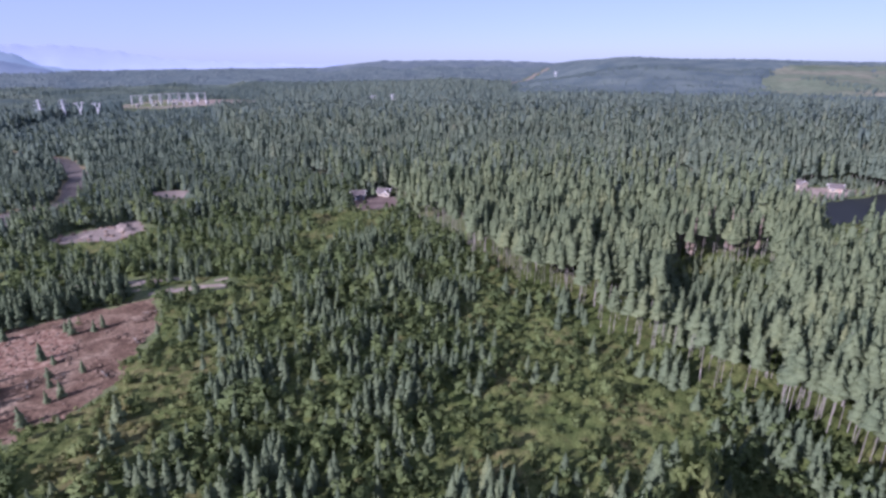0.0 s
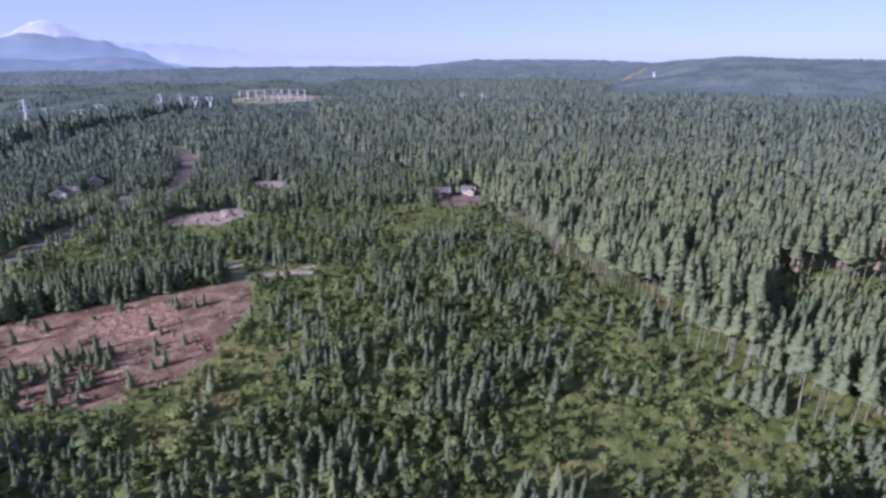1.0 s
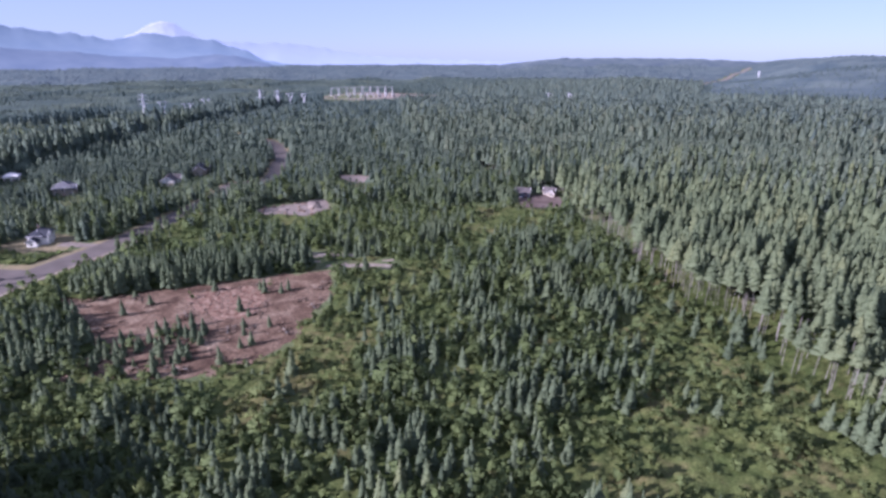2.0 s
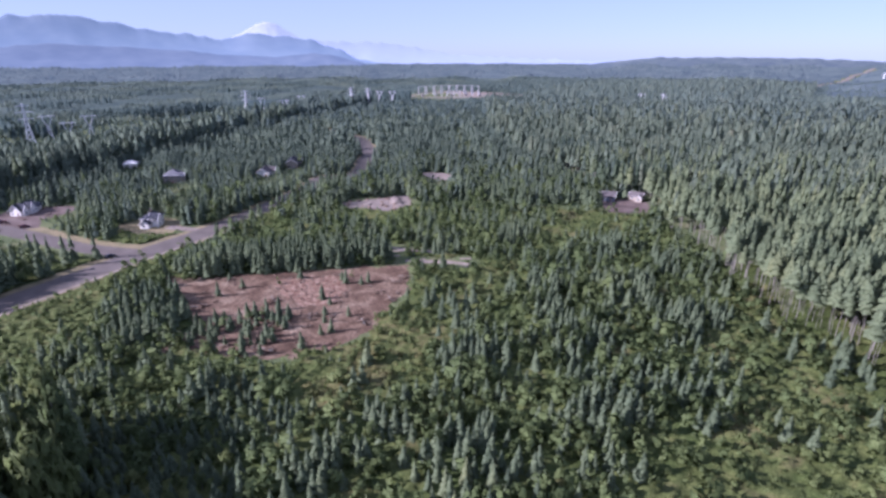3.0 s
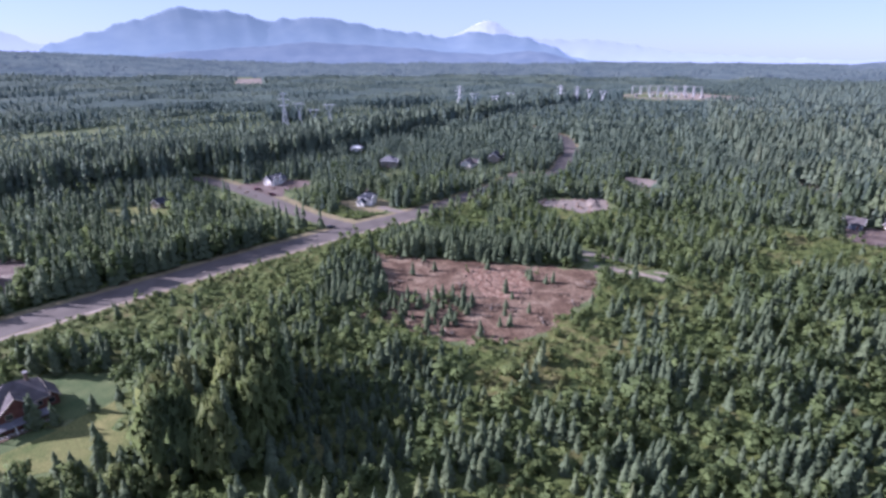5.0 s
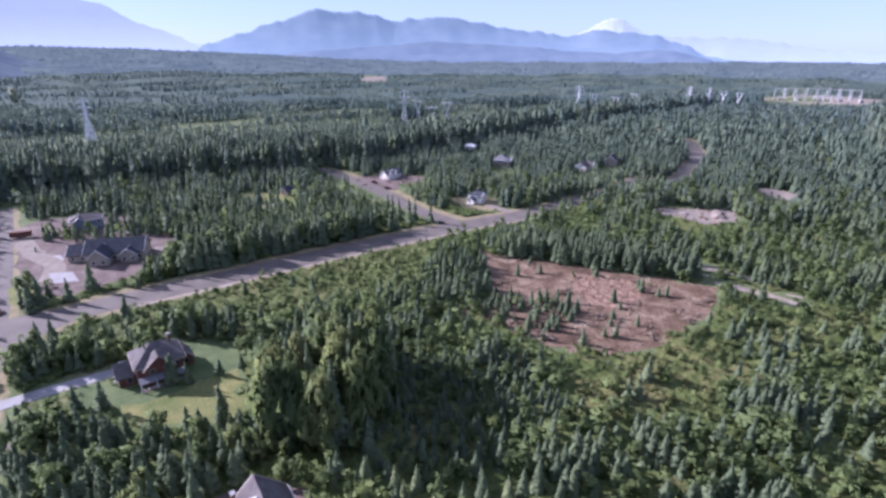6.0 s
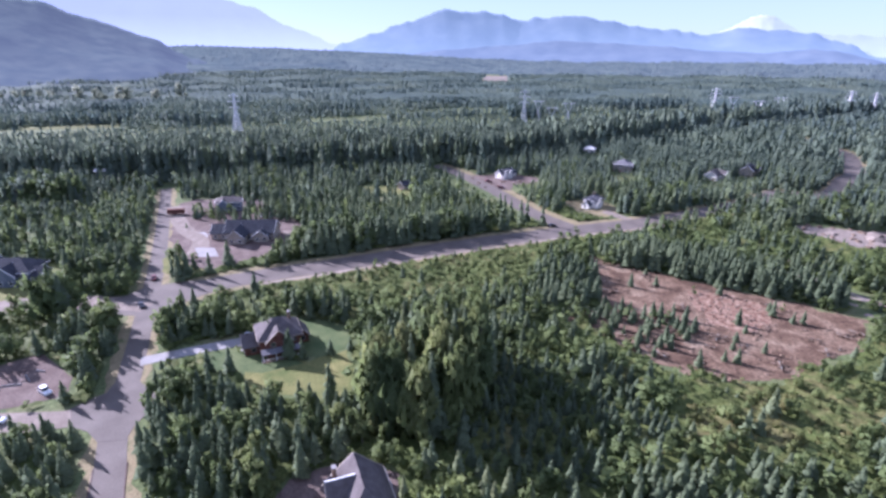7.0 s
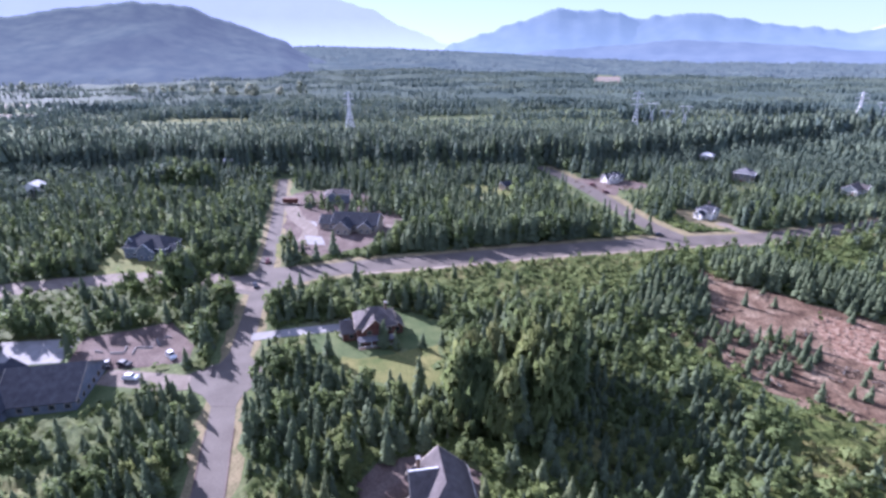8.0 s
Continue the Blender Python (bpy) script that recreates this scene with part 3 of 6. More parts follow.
# ---- far mountains, kilometres off behind the valley ----
def ridge(name, az0, az1, reach, depth, crest, mat, label, seed, rough=0.12, foot=-30.0, crag=2.4):
    """A mountain range along a bearing: crest(az) gives its height in metres; slopes run down to the front and the back."""
    n = int((az1 - az0) / 0.2)
    az = np.linspace(az0, az1, n)
    fr = np.concatenate([np.linspace(-1.0, 0.0, 26), [0.06, 0.12]])
    A, Fm = np.meshgrid(az, fr, indexing='ij')
    rr = reach + Fm * depth
    rad = np.radians(A)
    x, y = -np.sin(rad) * rr, np.cos(rad) * rr
    top = crest(A)
    spur = 0.62 * waves(x, y, 420, seed) + 0.28 * waves(x, y, 200, seed + 1)
    fall = np.where(Fm <= 0, (1 + Fm) ** 1.25, 1 - Fm * 4)
    z = foot + (top - foot) * fall * (1 + rough * spur * (1 - np.abs(fall)) * 3.4) + crag * (waves(A * 60, 0 * A, 120, 13) + 0.45 * waves(A * 60, 0 * A, 38, 14)) * np.clip(fall, 0, 1) ** 10
    co = np.stack([x, y, z], -1).reshape(-1, 3)
    m = len(fr)
    i, j = np.meshgrid(np.arange(n - 1), np.arange(m - 1), indexing='ij')
    p = (i * m + j).ravel()
    tris = np.concatenate([np.stack([p, p + 1, p + m + 1], -1), np.stack([p, p + m + 1, p + m], -1)])
    ob = mesh_of(name, co, tris, [mat])
    ob.data.polygons.foreach_set("use_smooth", np.ones(len(tris), dtype=bool))
    return tagged(ob, label, "mountain", kind="structure")


def skyline(reach, *points):
    """Crest line through (bearing, elevation angle) pairs, rounded, with small natural breaks."""
    az = np.array([p[0] for p in points], dtype=float)
    up = H + reach * np.tan(np.radians([p[1] for p in points]))

    def crest(a):
        t = np.clip(a, az[0], az[-1])
        k = np.clip(np.searchsorted(az, t) - 1, 0, len(az) - 2)
        s = (t - az[k]) / (az[k + 1] - az[k])
        s = 0.5 * s + 0.5 * s * s * (3 - 2 * s)
        return up[k] * (1 - s) + up[k + 1] * s
    return crest


# haze emitted by the slopes themselves, in a colour and strength per range
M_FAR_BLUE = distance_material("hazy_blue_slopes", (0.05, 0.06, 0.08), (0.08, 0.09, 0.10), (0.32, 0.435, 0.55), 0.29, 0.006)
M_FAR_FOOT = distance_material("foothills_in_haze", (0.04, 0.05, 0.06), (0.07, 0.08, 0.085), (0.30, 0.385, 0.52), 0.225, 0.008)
M_FAR_PALE = distance_material("palest_slopes_in_haze", (0.08, 0.09, 0.1), (0.1, 0.11, 0.12), (0.50, 0.58, 0.80), 0.34, 0.006)
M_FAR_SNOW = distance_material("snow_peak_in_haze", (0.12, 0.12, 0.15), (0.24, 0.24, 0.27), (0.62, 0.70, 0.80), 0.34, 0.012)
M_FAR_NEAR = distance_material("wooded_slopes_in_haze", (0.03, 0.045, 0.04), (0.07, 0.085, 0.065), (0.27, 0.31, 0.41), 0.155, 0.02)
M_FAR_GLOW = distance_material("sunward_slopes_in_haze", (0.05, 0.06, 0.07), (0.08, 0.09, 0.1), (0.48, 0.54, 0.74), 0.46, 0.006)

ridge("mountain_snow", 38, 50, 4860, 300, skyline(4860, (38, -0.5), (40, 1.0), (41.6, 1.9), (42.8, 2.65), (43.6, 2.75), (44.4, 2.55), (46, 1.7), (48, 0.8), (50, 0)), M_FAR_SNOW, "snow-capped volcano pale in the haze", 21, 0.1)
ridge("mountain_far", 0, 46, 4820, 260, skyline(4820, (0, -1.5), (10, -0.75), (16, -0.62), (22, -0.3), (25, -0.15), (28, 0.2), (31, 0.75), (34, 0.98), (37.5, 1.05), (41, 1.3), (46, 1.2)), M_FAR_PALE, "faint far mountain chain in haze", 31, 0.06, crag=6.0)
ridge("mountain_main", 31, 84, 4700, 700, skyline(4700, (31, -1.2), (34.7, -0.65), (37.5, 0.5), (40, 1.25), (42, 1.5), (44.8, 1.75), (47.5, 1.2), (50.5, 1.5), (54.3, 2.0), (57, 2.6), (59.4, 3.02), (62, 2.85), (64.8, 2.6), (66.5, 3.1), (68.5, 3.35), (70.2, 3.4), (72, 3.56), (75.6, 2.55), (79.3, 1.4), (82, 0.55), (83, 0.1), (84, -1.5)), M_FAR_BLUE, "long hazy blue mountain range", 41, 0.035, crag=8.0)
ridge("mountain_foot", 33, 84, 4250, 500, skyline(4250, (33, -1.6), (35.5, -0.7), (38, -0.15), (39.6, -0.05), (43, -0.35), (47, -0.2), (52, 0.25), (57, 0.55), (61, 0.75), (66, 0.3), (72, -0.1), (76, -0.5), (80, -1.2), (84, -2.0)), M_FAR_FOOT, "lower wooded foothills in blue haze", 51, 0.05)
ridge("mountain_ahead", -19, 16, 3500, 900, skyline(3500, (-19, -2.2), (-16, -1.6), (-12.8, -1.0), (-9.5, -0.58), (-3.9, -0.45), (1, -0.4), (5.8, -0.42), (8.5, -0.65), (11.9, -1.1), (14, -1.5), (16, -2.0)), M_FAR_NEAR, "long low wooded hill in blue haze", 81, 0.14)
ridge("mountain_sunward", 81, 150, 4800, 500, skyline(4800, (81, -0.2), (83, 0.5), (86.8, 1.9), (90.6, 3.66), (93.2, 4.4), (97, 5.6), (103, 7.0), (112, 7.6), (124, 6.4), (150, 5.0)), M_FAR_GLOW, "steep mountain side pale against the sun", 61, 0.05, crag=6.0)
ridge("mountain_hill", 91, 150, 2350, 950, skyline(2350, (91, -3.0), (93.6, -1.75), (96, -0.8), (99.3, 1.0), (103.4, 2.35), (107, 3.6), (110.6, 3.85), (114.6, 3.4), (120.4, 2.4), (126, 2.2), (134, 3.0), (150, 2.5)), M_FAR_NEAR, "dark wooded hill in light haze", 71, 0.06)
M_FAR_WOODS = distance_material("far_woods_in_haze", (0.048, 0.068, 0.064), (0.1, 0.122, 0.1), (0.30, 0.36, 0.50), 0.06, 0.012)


# ---- tree shapes: unit height, unit radius ----
def rounded(co, tris, seed, middle=None, up=0.45, loose=0.22):
    """A shape with its faces turned outward and the soft outward normals of a leafy mass: co, tris, normals."""
    r = np.random.default_rng(seed + 9000)
    co, tris = np.array(co, dtype=float), np.array(tris)
    if middle is None:
        n = co * np.array([1.0, 1.0, 0.0])
        n /= np.maximum(np.linalg.norm(n, axis=1, keepdims=True), 0.25)
    else:
        n = (co - middle) * np.array([1.0, 1.0, 1.3])
        n /= np.maximum(np.linalg.norm(n, axis=1, keepdims=True), 0.05)
    n = n + np.array([0, 0, up]) + r.normal(0, loose, n.shape)
    n /= np.linalg.norm(n, axis=1, keepdims=True)
    a, b, c = co[tris[:, 0]], co[tris[:, 1]], co[tris[:, 2]]
    inward = (np.cross(b - a, c - a) * n[tris].sum(1)).sum(1) < 0
    tris[inward] = tris[inward][:, ::-1]
    return co, tris, n


def fir_shape(tiers, points, seed, low=0.08, slim=1.0):
    """A conifer of drooping ragged whorls."""
    r = np.random.default_rng(seed)
    co, tris = [], []
    for k in range(tiers):
        f = k / tiers
        z = low + (1 - low) * f
        dz = (1 - low) / tiers
        rad = (1 - f) ** 0.64 * r.uniform(0.82, 1.12) * slim
        tip = len(co)
        ox, oy = r.normal(0, 0.04, 2)
        co.append((ox, oy, min(1.0, z + dz * r.uniform(1.7, 2.3))))
        a0 = r.uniform(0, 6.28)
        m = 2 * points
        for i in range(m):
            a = a0 + 6.283 * i / m + r.normal(0, 0.12)
            if i % 2 == 0:
                q, h = rad * r.uniform(0.7, 1.25), z - dz * r.uniform(-0.2, 0.6)
            else:
                q, h = rad * r.uniform(0.38, 0.66), z + dz * r.uniform(0.05, 0.45)
            co.append((ox + q * math.cos(a), oy + q * math.sin(a), max(h, 0.01)))
        for i in range(m):
            tris.append((tip, tip + 1 + i, tip + 1 + (i + 1) % m))
    return rounded(co, tris, seed, up=0.9, loose=0.12)


def spray_shape(tiers, points, seed, low=0.06, slim=1.0):
    """A conifer of separate drooping branch sprays round a stem, with gaps that let the light through."""
    r = np.random.default_rng(seed)
    co, tris = [], []
    for k in range(tiers):
        f = (k + 0.5 * r.random()) / tiers
        dz = (1 - low) / tiers
        rad = (1 - f) ** 0.84 * slim
        a0 = r.uniform(0, 6.28)
        for i in range(points):
            a = a0 + 6.283 * i / points + r.normal(0, 0.2)
            q = max(0.12, rad * r.uniform(0.72, 1.25))
            z = low + (1 - low) * f + dz * r.uniform(-0.3, 0.3)
            wide = q * math.sin(math.pi / points) * r.uniform(1.0, 1.5)
            c, s = math.cos(a), math.sin(a)
            mid = q * r.uniform(0.45, 0.62)
            b = len(co)
            co.append((0.02 * c, 0.02 * s, min(1.0, z + dz * r.uniform(0.9, 1.5))))
            co.append((mid * c - wide * s, mid * s + wide * c, z + dz * r.uniform(-0.15, 0.45)))
            co.append((q * c, q * s, z - dz * r.uniform(-0.1, 0.55)))
            co.append((mid * c + wide * s, mid * s - wide * c, z + dz * r.uniform(-0.15, 0.45)))
            tris += [(b, b + 1, b + 2), (b, b + 2, b + 3)]
    b = len(co)
    co += [(0.10, 0, 0.86), (-0.05, 0.09, 0.86), (-0.05, -0.09, 0.86), (0, 0, 1.0)]
    tris += [(b, b + 1, b + 3), (b + 1, b + 2, b + 3), (b + 2, b, b + 3)]
    co = np.array(co)
    co[:, 2] = np.clip(co[:, 2], 0.01, 1.0)
    return rounded(co, tris, seed)


def leafy_shape(lumps, leaves, seed, low=0.15):
    """A broadleaf crown: uneven lumps of foliage with loose leaf sprays round them."""
    r = np.random.default_rng(seed)
    co, tris = [], []
    mids = []
    for k in range(lumps):
        f = (k + 0.5) / lumps
        z = low + (1 - low) * (0.12 + 0.72 * f)
        a, q = r.uniform(0, 6.28), r.uniform(0.15, 0.8) * (1.15 - 0.9 * abs(f - 0.3))
        c = np.array([q * math.cos(a), q * math.sin(a), z])
        s = np.array([1, 1, 0.5]) * r.uniform(0.24, 0.4) * (1.15 - 0.5 * f)
        mids.append((c, s))
        for _ in range(16 if leaves > 20 else 9):
            d = r.normal(0, 1, 3)
            d[2] = abs(d[2]) * 0.9 - 0.25
            d /= np.linalg.norm(d)
            u = np.cross(d, r.normal(0, 1, 3))
            u /= np.linalg.norm(u)
            w = np.cross(d, u)
            b = len(co)
            for g in (0.0, 2.1, 4.2):
                g += r.normal(0, 0.3)
                co.append(c + s * (d * r.uniform(0.6, 1.1) + (u * math.cos(g) + w * math.sin(g)) * (r.uniform(0.42, 0.75) if leaves > 20 else r.uniform(0.6, 1.0))))
            tris.append((b, b + 1, b + 2))
    for _ in range(leaves):
        c, s = mids[r.integers(len(mids))]
        d = r.normal(0, 1, 3)
        d /= np.linalg.norm(d)
        p = c + d * s * r.uniform(0.85, 1.25)
        b = len(co)
        for _ in range(3):
            co.append(p + r.normal(0, 1, 3) * np.array([0.14, 0.14, 0.08]))
        tris.append((b, b + 1, b + 2))
    co = np.array(co)
    co[:, 2] = np.clip(co[:, 2], 0.0, 1.0)
    return rounded(co, tris, seed, np.array([0, 0, 0.35]), 0.25, 0.3)


def stem_shape(sides=3, top=0.7):
    a = np.linspace(0, 2 * np.pi, sides, endpoint=False)
    lo = np.stack([np.cos(a), np.sin(a), 0 * a - 0.01], -1)
    hi = np.stack([0.45 * np.cos(a), 0.45 * np.sin(a), 0 * a + top], -1)
    tris = []
    for i in range(sides):
        j = (i + 1) % sides
        tris += [(i, j, sides + j), (i, sides + j, sides + i)]
    return rounded(np.concatenate([lo, hi]), tris, 1, up=0.0, loose=0.0)


class Wood:
    """Collects many trees of one kind of ground into one mesh."""

    def __init__(self):
        self.co, self.tri, self.tint, self.mat, self.nor, self.n = [], [], [], [], [], 0

    def add(self, shape, pos, height, radius, turn, tint, mat=0, lean=None):
        co, tri, nor = shape
        k, v = len(pos), len(co)
        if not k:
            return
        c, s = np.cos(turn)[:, None], np.sin(turn)[:, None]
        x = (co[None, :, 0] * c - co[None, :, 1] * s) * radius[:, None]
        y = (co[None, :, 0] * s + co[None, :, 1] * c) * radius[:, None]
        z = co[None, :, 2] * height[:, None]
        if lean is not None:
            x = x + z * lean[:, :1]
            y = y + z * lean[:, 1:]
        p = np.stack([x + pos[:, :1], y + pos[:, 1:2], z + pos[:, 2:3]], -1).reshape(-1, 3)
        t = (tri[None] + (np.arange(k) * v)[:, None, None]).reshape(-1, 3) + self.n
        self.co.append(p)
        self.tri.append(t)
        self.tint.append(np.repeat(tint, v))
        self.nor.append(np.stack([nor[None, :, 0] * c - nor[None, :, 1] * s, nor[None, :, 0] * s + nor[None, :, 1] * c,
                                  np.repeat(nor[None, :, 2], k, 0)], -1).reshape(-1, 3))
        self.mat.append(np.full(len(t), mat))
        self.n += len(p)

    def build(self, name, label, category, mats=None):
        if not self.co:
            return
        ob = mesh_of(name, np.concatenate(self.co), np.concatenate(self.tri), mats or [M_CONIFER, M_LEAF, M_BARK, M_DEAD],
                     np.concatenate(self.tint), np.concatenate(self.mat), np.concatenate(self.nor))
        return tagged(ob, label, category, kind="stuff")


def candidates(r0, r1, step, seed, az0=-50, az1=142):
    """Jittered grid of places in a ring round the middle of the plan."""
    r = np.random.default_rng(seed)
    g = np.arange(-r1, r1, step)
    x, y = np.meshgrid(g, g)
    x, y = x.ravel(), y.ravel()
    d = np.hypot(x, y)
    az = np.degrees(np.arctan2(-x, y))
    ok = (d > r0 - step) & (d < r1 + step) & (az > az0 - 2) & (az < az1 + 2)
    x, y = x[ok], y[ok]
    x = x + r.uniform(-0.48, 0.48, len(x)) * step
    y = y + r.uniform(-0.48, 0.48, len(y)) * step
    d = np.hypot(x, y)
    ok = (d >= r0) & (d < r1)
    return x[ok], y[ok]


BARE = [ROCKY_LOT, FAR_LOT, CABIN_LOT, LOT_LEFT, PAD_LEFT, LAWN_BACK, LAWN_FRONT, MEADOW, YARD, LOT_EIGHT, LOT_FOUR,
        CLEAR_WEST, LOT_LEFT_HOUSE, LOT_SEVEN, LAKE, LAKE_SHORE, HOUSES_EAST, HOUSES_EAST_B, SUBSTATION, LOT_SIX]
ROADS = [(LANE, 7.5), (AVENUE[:8], 11.5), (AVENUE[7:], 8.0), (BRANCH, 10.0), (SIDE, 7.5), (DRIVE, 4.0), (DRIVE_LEFT, 6.0), (DRIVE_SOUTH, 4.5),
         (TRACK_A, 4.0), (TRACK_B, 4.2), *((line, 2.6) for line in TRACK_BITS)]


def open_ground(x, y):
    bare = np.zeros(len(x), dtype=bool)
    for poly in BARE:
        bare |= inside(poly, x, y, 0.8)
    bare |= inside(SOIL, x, y, 3.0)
    for line, half in ROADS:
        bare |= road_gap(line, x, y) < half + 0.8 * waves(x, y, 9, 5)
    return bare


def grow(x, y, seed):
    """What grows at each place: kind (0 nothing, 1 fir, 2 tall bare-stemmed fir, 3 broadleaf, 4 shrub), height and tint."""
    r = np.random.default_rng(seed)
    n = len(x)
    d = np.hypot(x, y)
    az = np.degrees(np.arctan2(-x, y))
    u, v = r.random(n), r.random(n)
    thick = waves(x, y, 38, 101)
    patchy = waves(x, y, 16, 102)
    kind = np.ones(n, dtype=int)
    high = 5.6 + 1.5 * thick + 3.4 * u
    tint = 0.36 + 0.12 * waves(x, y, 60, 103) + 0.16 * (v - 0.5)
    # young plantation with scrub in its gaps
    scrub = (0.54 - 0.36 * thick - 0.26 * patchy) > r.random(n)
    kind[scrub] = 4
    # subdivision woods beyond the avenue
    west = x < -236 - 0 * y
    m = west & (y < 420)
    kind[m] = np.where(r.random(n) < 0.12, 3, 1)[m]
    high[m] = (8.8 + 1.8 * thick + 3.4 * u)[m]
    m = (x < -236) & (road_gap(AVENUE[:9], x, y) < 30)
    high[m] = (11.0 + 4.0 * u)[m]
    # mixed growth beside the lane
    m = (y < 15) & (x > -236) & (x < -60)
    kind[m] = np.where(r.random(n) < 0.27 + 0.2 * patchy, 3, 1)[m]
    kind[m & (r.random(n) < 0.2)] = 4
    kind[m & (r.random(n) < 0.05)] = 0
    high[m] = (6.0 + 2.0 * thick + 4.0 * u)[m]
    high[m & (kind == 4)] *= 0.45
    m = (y < -55) & (x < -60) & (x > -420)
    kind[m] = np.where(r.random(n) < 0.35, 3, 1)[m]
    high[m] = np.where(x > -150, 4.6 + 1.2 * thick + 3.0 * u, 7.2 + 2.0 * thick + 3.5 * u)[m]
    # the middle distance ahead
    m = (d > 330) & (x > -236)
    high[m] = (10.0 + 2.0 * thick + 2.5 * u)[m]
    kind[m & (kind == 4) & (r.random(n) < 0.6)] = 1
    m = (d > 420) & (y >= 420)
    kind[m] = 1
    high[m] = (11.0 + 2.5 * thick + 3.0 * u)[m]
    tint[inside([(-96, 96), (-84, 128), (-70, 132), (-62, 108), (-78, 92)], x, y, 4.0)] += 0.3
    for poly, share in ((SCRUB_EAST, 0.86), (SCRUB_LEFT, 0.75), (SCRUB_ROAD, 0.95), (SCRUB_MID, 0.78), (SCRUB_SIDE, 0.85), (SCRUB_FAR, 0.8)):
        m = inside(poly, x, y, 5.0) & (r.random(n) < share)
        kind[m] = np.where(r.random(n) < 0.3, 3, 4)[m]
        high[m] = (1.9 + 2.0 * u)[m]
        tint[m] += 0.16
    m = inside(TALL_WOOD, x, y, 4.0)
    kind[m] = 2
    high[m] = (19.0 + 2.5 * thick + 5.0 * u)[m]
    edge = m & (d < 300) & (~inside(TALL_WOOD, x - 16, y - 10, 4.0) | inside(CUT_EAST, x - 8, y - 18, 3.0) | inside(CUT_EAST, x - 14, y - 30, 3.0) | (waves(x, y, 70, 112) > 1.0))
    kind[edge & (kind == 2)] = 6
    tint[m] = (0.6 + 0.16 * waves(x, y, 50, 104) + 0.3 * (v - 0.5))[m]
    gap = m & (waves(x, y, 26, 111) < -0.75)
    kind[gap] = 0
    kind[m & (r.random(n) < 0.22)] = 0
    m = inside(CUT_EAST, x, y, 3.0)
    kind[m] = np.where(r.random(n) < 0.7, 1, 4)[m]
    high[m] = (4.5 + 3.5 * u)[m]
    m = inside(LAKE_FRONT, x, y, 6.0) | (inside(TALL_WOOD, x, y) & (np.hypot(x - 178, y - 400) < 26)) | (inside(TALL_WOOD, x, y) & (np.hypot(x + 40, y - 325) < 24))
    kind[m] = np.where(r.random(n) < 0.3, 3, 1)[m]
    high[m] = (5.0 + 3.0 * u)[m]
    m = inside(SUBSTATION, x * 1.05, y * 1.05) | inside(SUBSTATION, x * 1.11, y * 1.11) | inside(SUBSTATION, x * 1.16, y * 1.16)
    high[m] = (2.5 + 1.5 * u)[m]
    m = inside(BELT, x, y, 8.0)
    kind[m] = 1
    high[m] = (20.0 + 3.0 * thick + 6.0 * u)[m]
    tint[m] = (0.45 + 0.3 * (v - 0.5))[m]
    m = inside(CORRIDOR, x, y, 10.0)
    kind[m] = np.where(r.random(n) < 0.93, 1, 0)[m]
    high[m] = (3.2 + 2.6 * u)[m]
    tint[m] = (0.2 + 0.2 * v)[m]
    m = (d > 720) & (x < -600) & ~inside(CORRIDOR, x, y, 10.0) & ~inside(BELT, x, y, 8.0)
    kind[m] = np.where(r.random(n) < 0.12 + 0.2 * waves(x, y, 120, 105), 3, 1)[m]
    high[m] = (8.0 + 4.0 * waves(x, y, 150, 106) + 3.0 * u)[m]
    tint[m] = (0.55 + 0.2 * waves(x, y, 180, 107) + 0.2 * (v - 0.5))[m]
    band = waves(x, y * 0.3, 120, 120)
    kind[m & (band > 0.75) & (d < 1900)] = 0
    dark = m & (band < -0.9)
    kind[dark], tint[dark] = 1, 0.15
    high[dark] = (13.0 + 4.0 * u)[dark]
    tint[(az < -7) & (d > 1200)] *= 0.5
    m = (az < -7) & (d > 1250)
    high[m] = (8.0 + 1.0 * thick + 2.0 * u)[m]
    for poly in FIELD_PLANS:
        kind[inside(poly, x, y) | inside(poly, x * 1.012, y * 1.012) | inside(poly, x * 1.03, y * 1.03)] = 0
    # grassy hill to the east, cleared but for a few stands
    m = (az < meadow_edge(x, y)) & (d > 1450) & (d < 2250) & (waves(x, y, 160, 109) < 0.75)
    kind[m] = 0
    kind[road_gap(HILL_TRACK, x, y) < 20] = 0
    for poly, size in ((GROVE, 21.0), (GROVE_EAST, 19.0), (GROVE_ROAD, 16.0)):
        m = inside(poly, x, y, 2.0)
        keep = r.random(n) < (0.7 if size == 16.0 else 0.42 if size == 21.0 else 0.34)
        kind[m] = np.where(keep, np.where(r.random(n) < 0.6, 3, 1), 4)[m]
        high[m] = np.where(keep, size + 4.0 * u, 3.5)[m]
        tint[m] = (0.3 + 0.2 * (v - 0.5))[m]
    m = inside(GROVE_WEST, x, y, 3.0)
    kind[m] = np.where(r.random(n) < 0.5, 3, 1)[m]
    high[m] = (16.0 + 5.0 * u)[m]
    tint[m] = (0.12 + 0.15 * v)[m]
    for poly, size in ((STAND_FAR, 14.0), (STAND_SUBSTATION, 17.0), (STAND_NORTH, 20.0), (STAND_CABIN, 19.0)):
        m = inside(poly, x, y, 3.0)
        kind[m] = 1
        tint[m] = (0.02 + 0.14 * v)[m]
        high[m] = (size + 4.0 * u)[m]
    # small trees in the grove's shadow; that shade is also put into their tint
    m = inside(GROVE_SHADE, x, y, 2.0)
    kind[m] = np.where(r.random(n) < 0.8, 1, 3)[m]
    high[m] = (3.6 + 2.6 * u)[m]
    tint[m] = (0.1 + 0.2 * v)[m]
    front = np.zeros(n, dtype=bool)
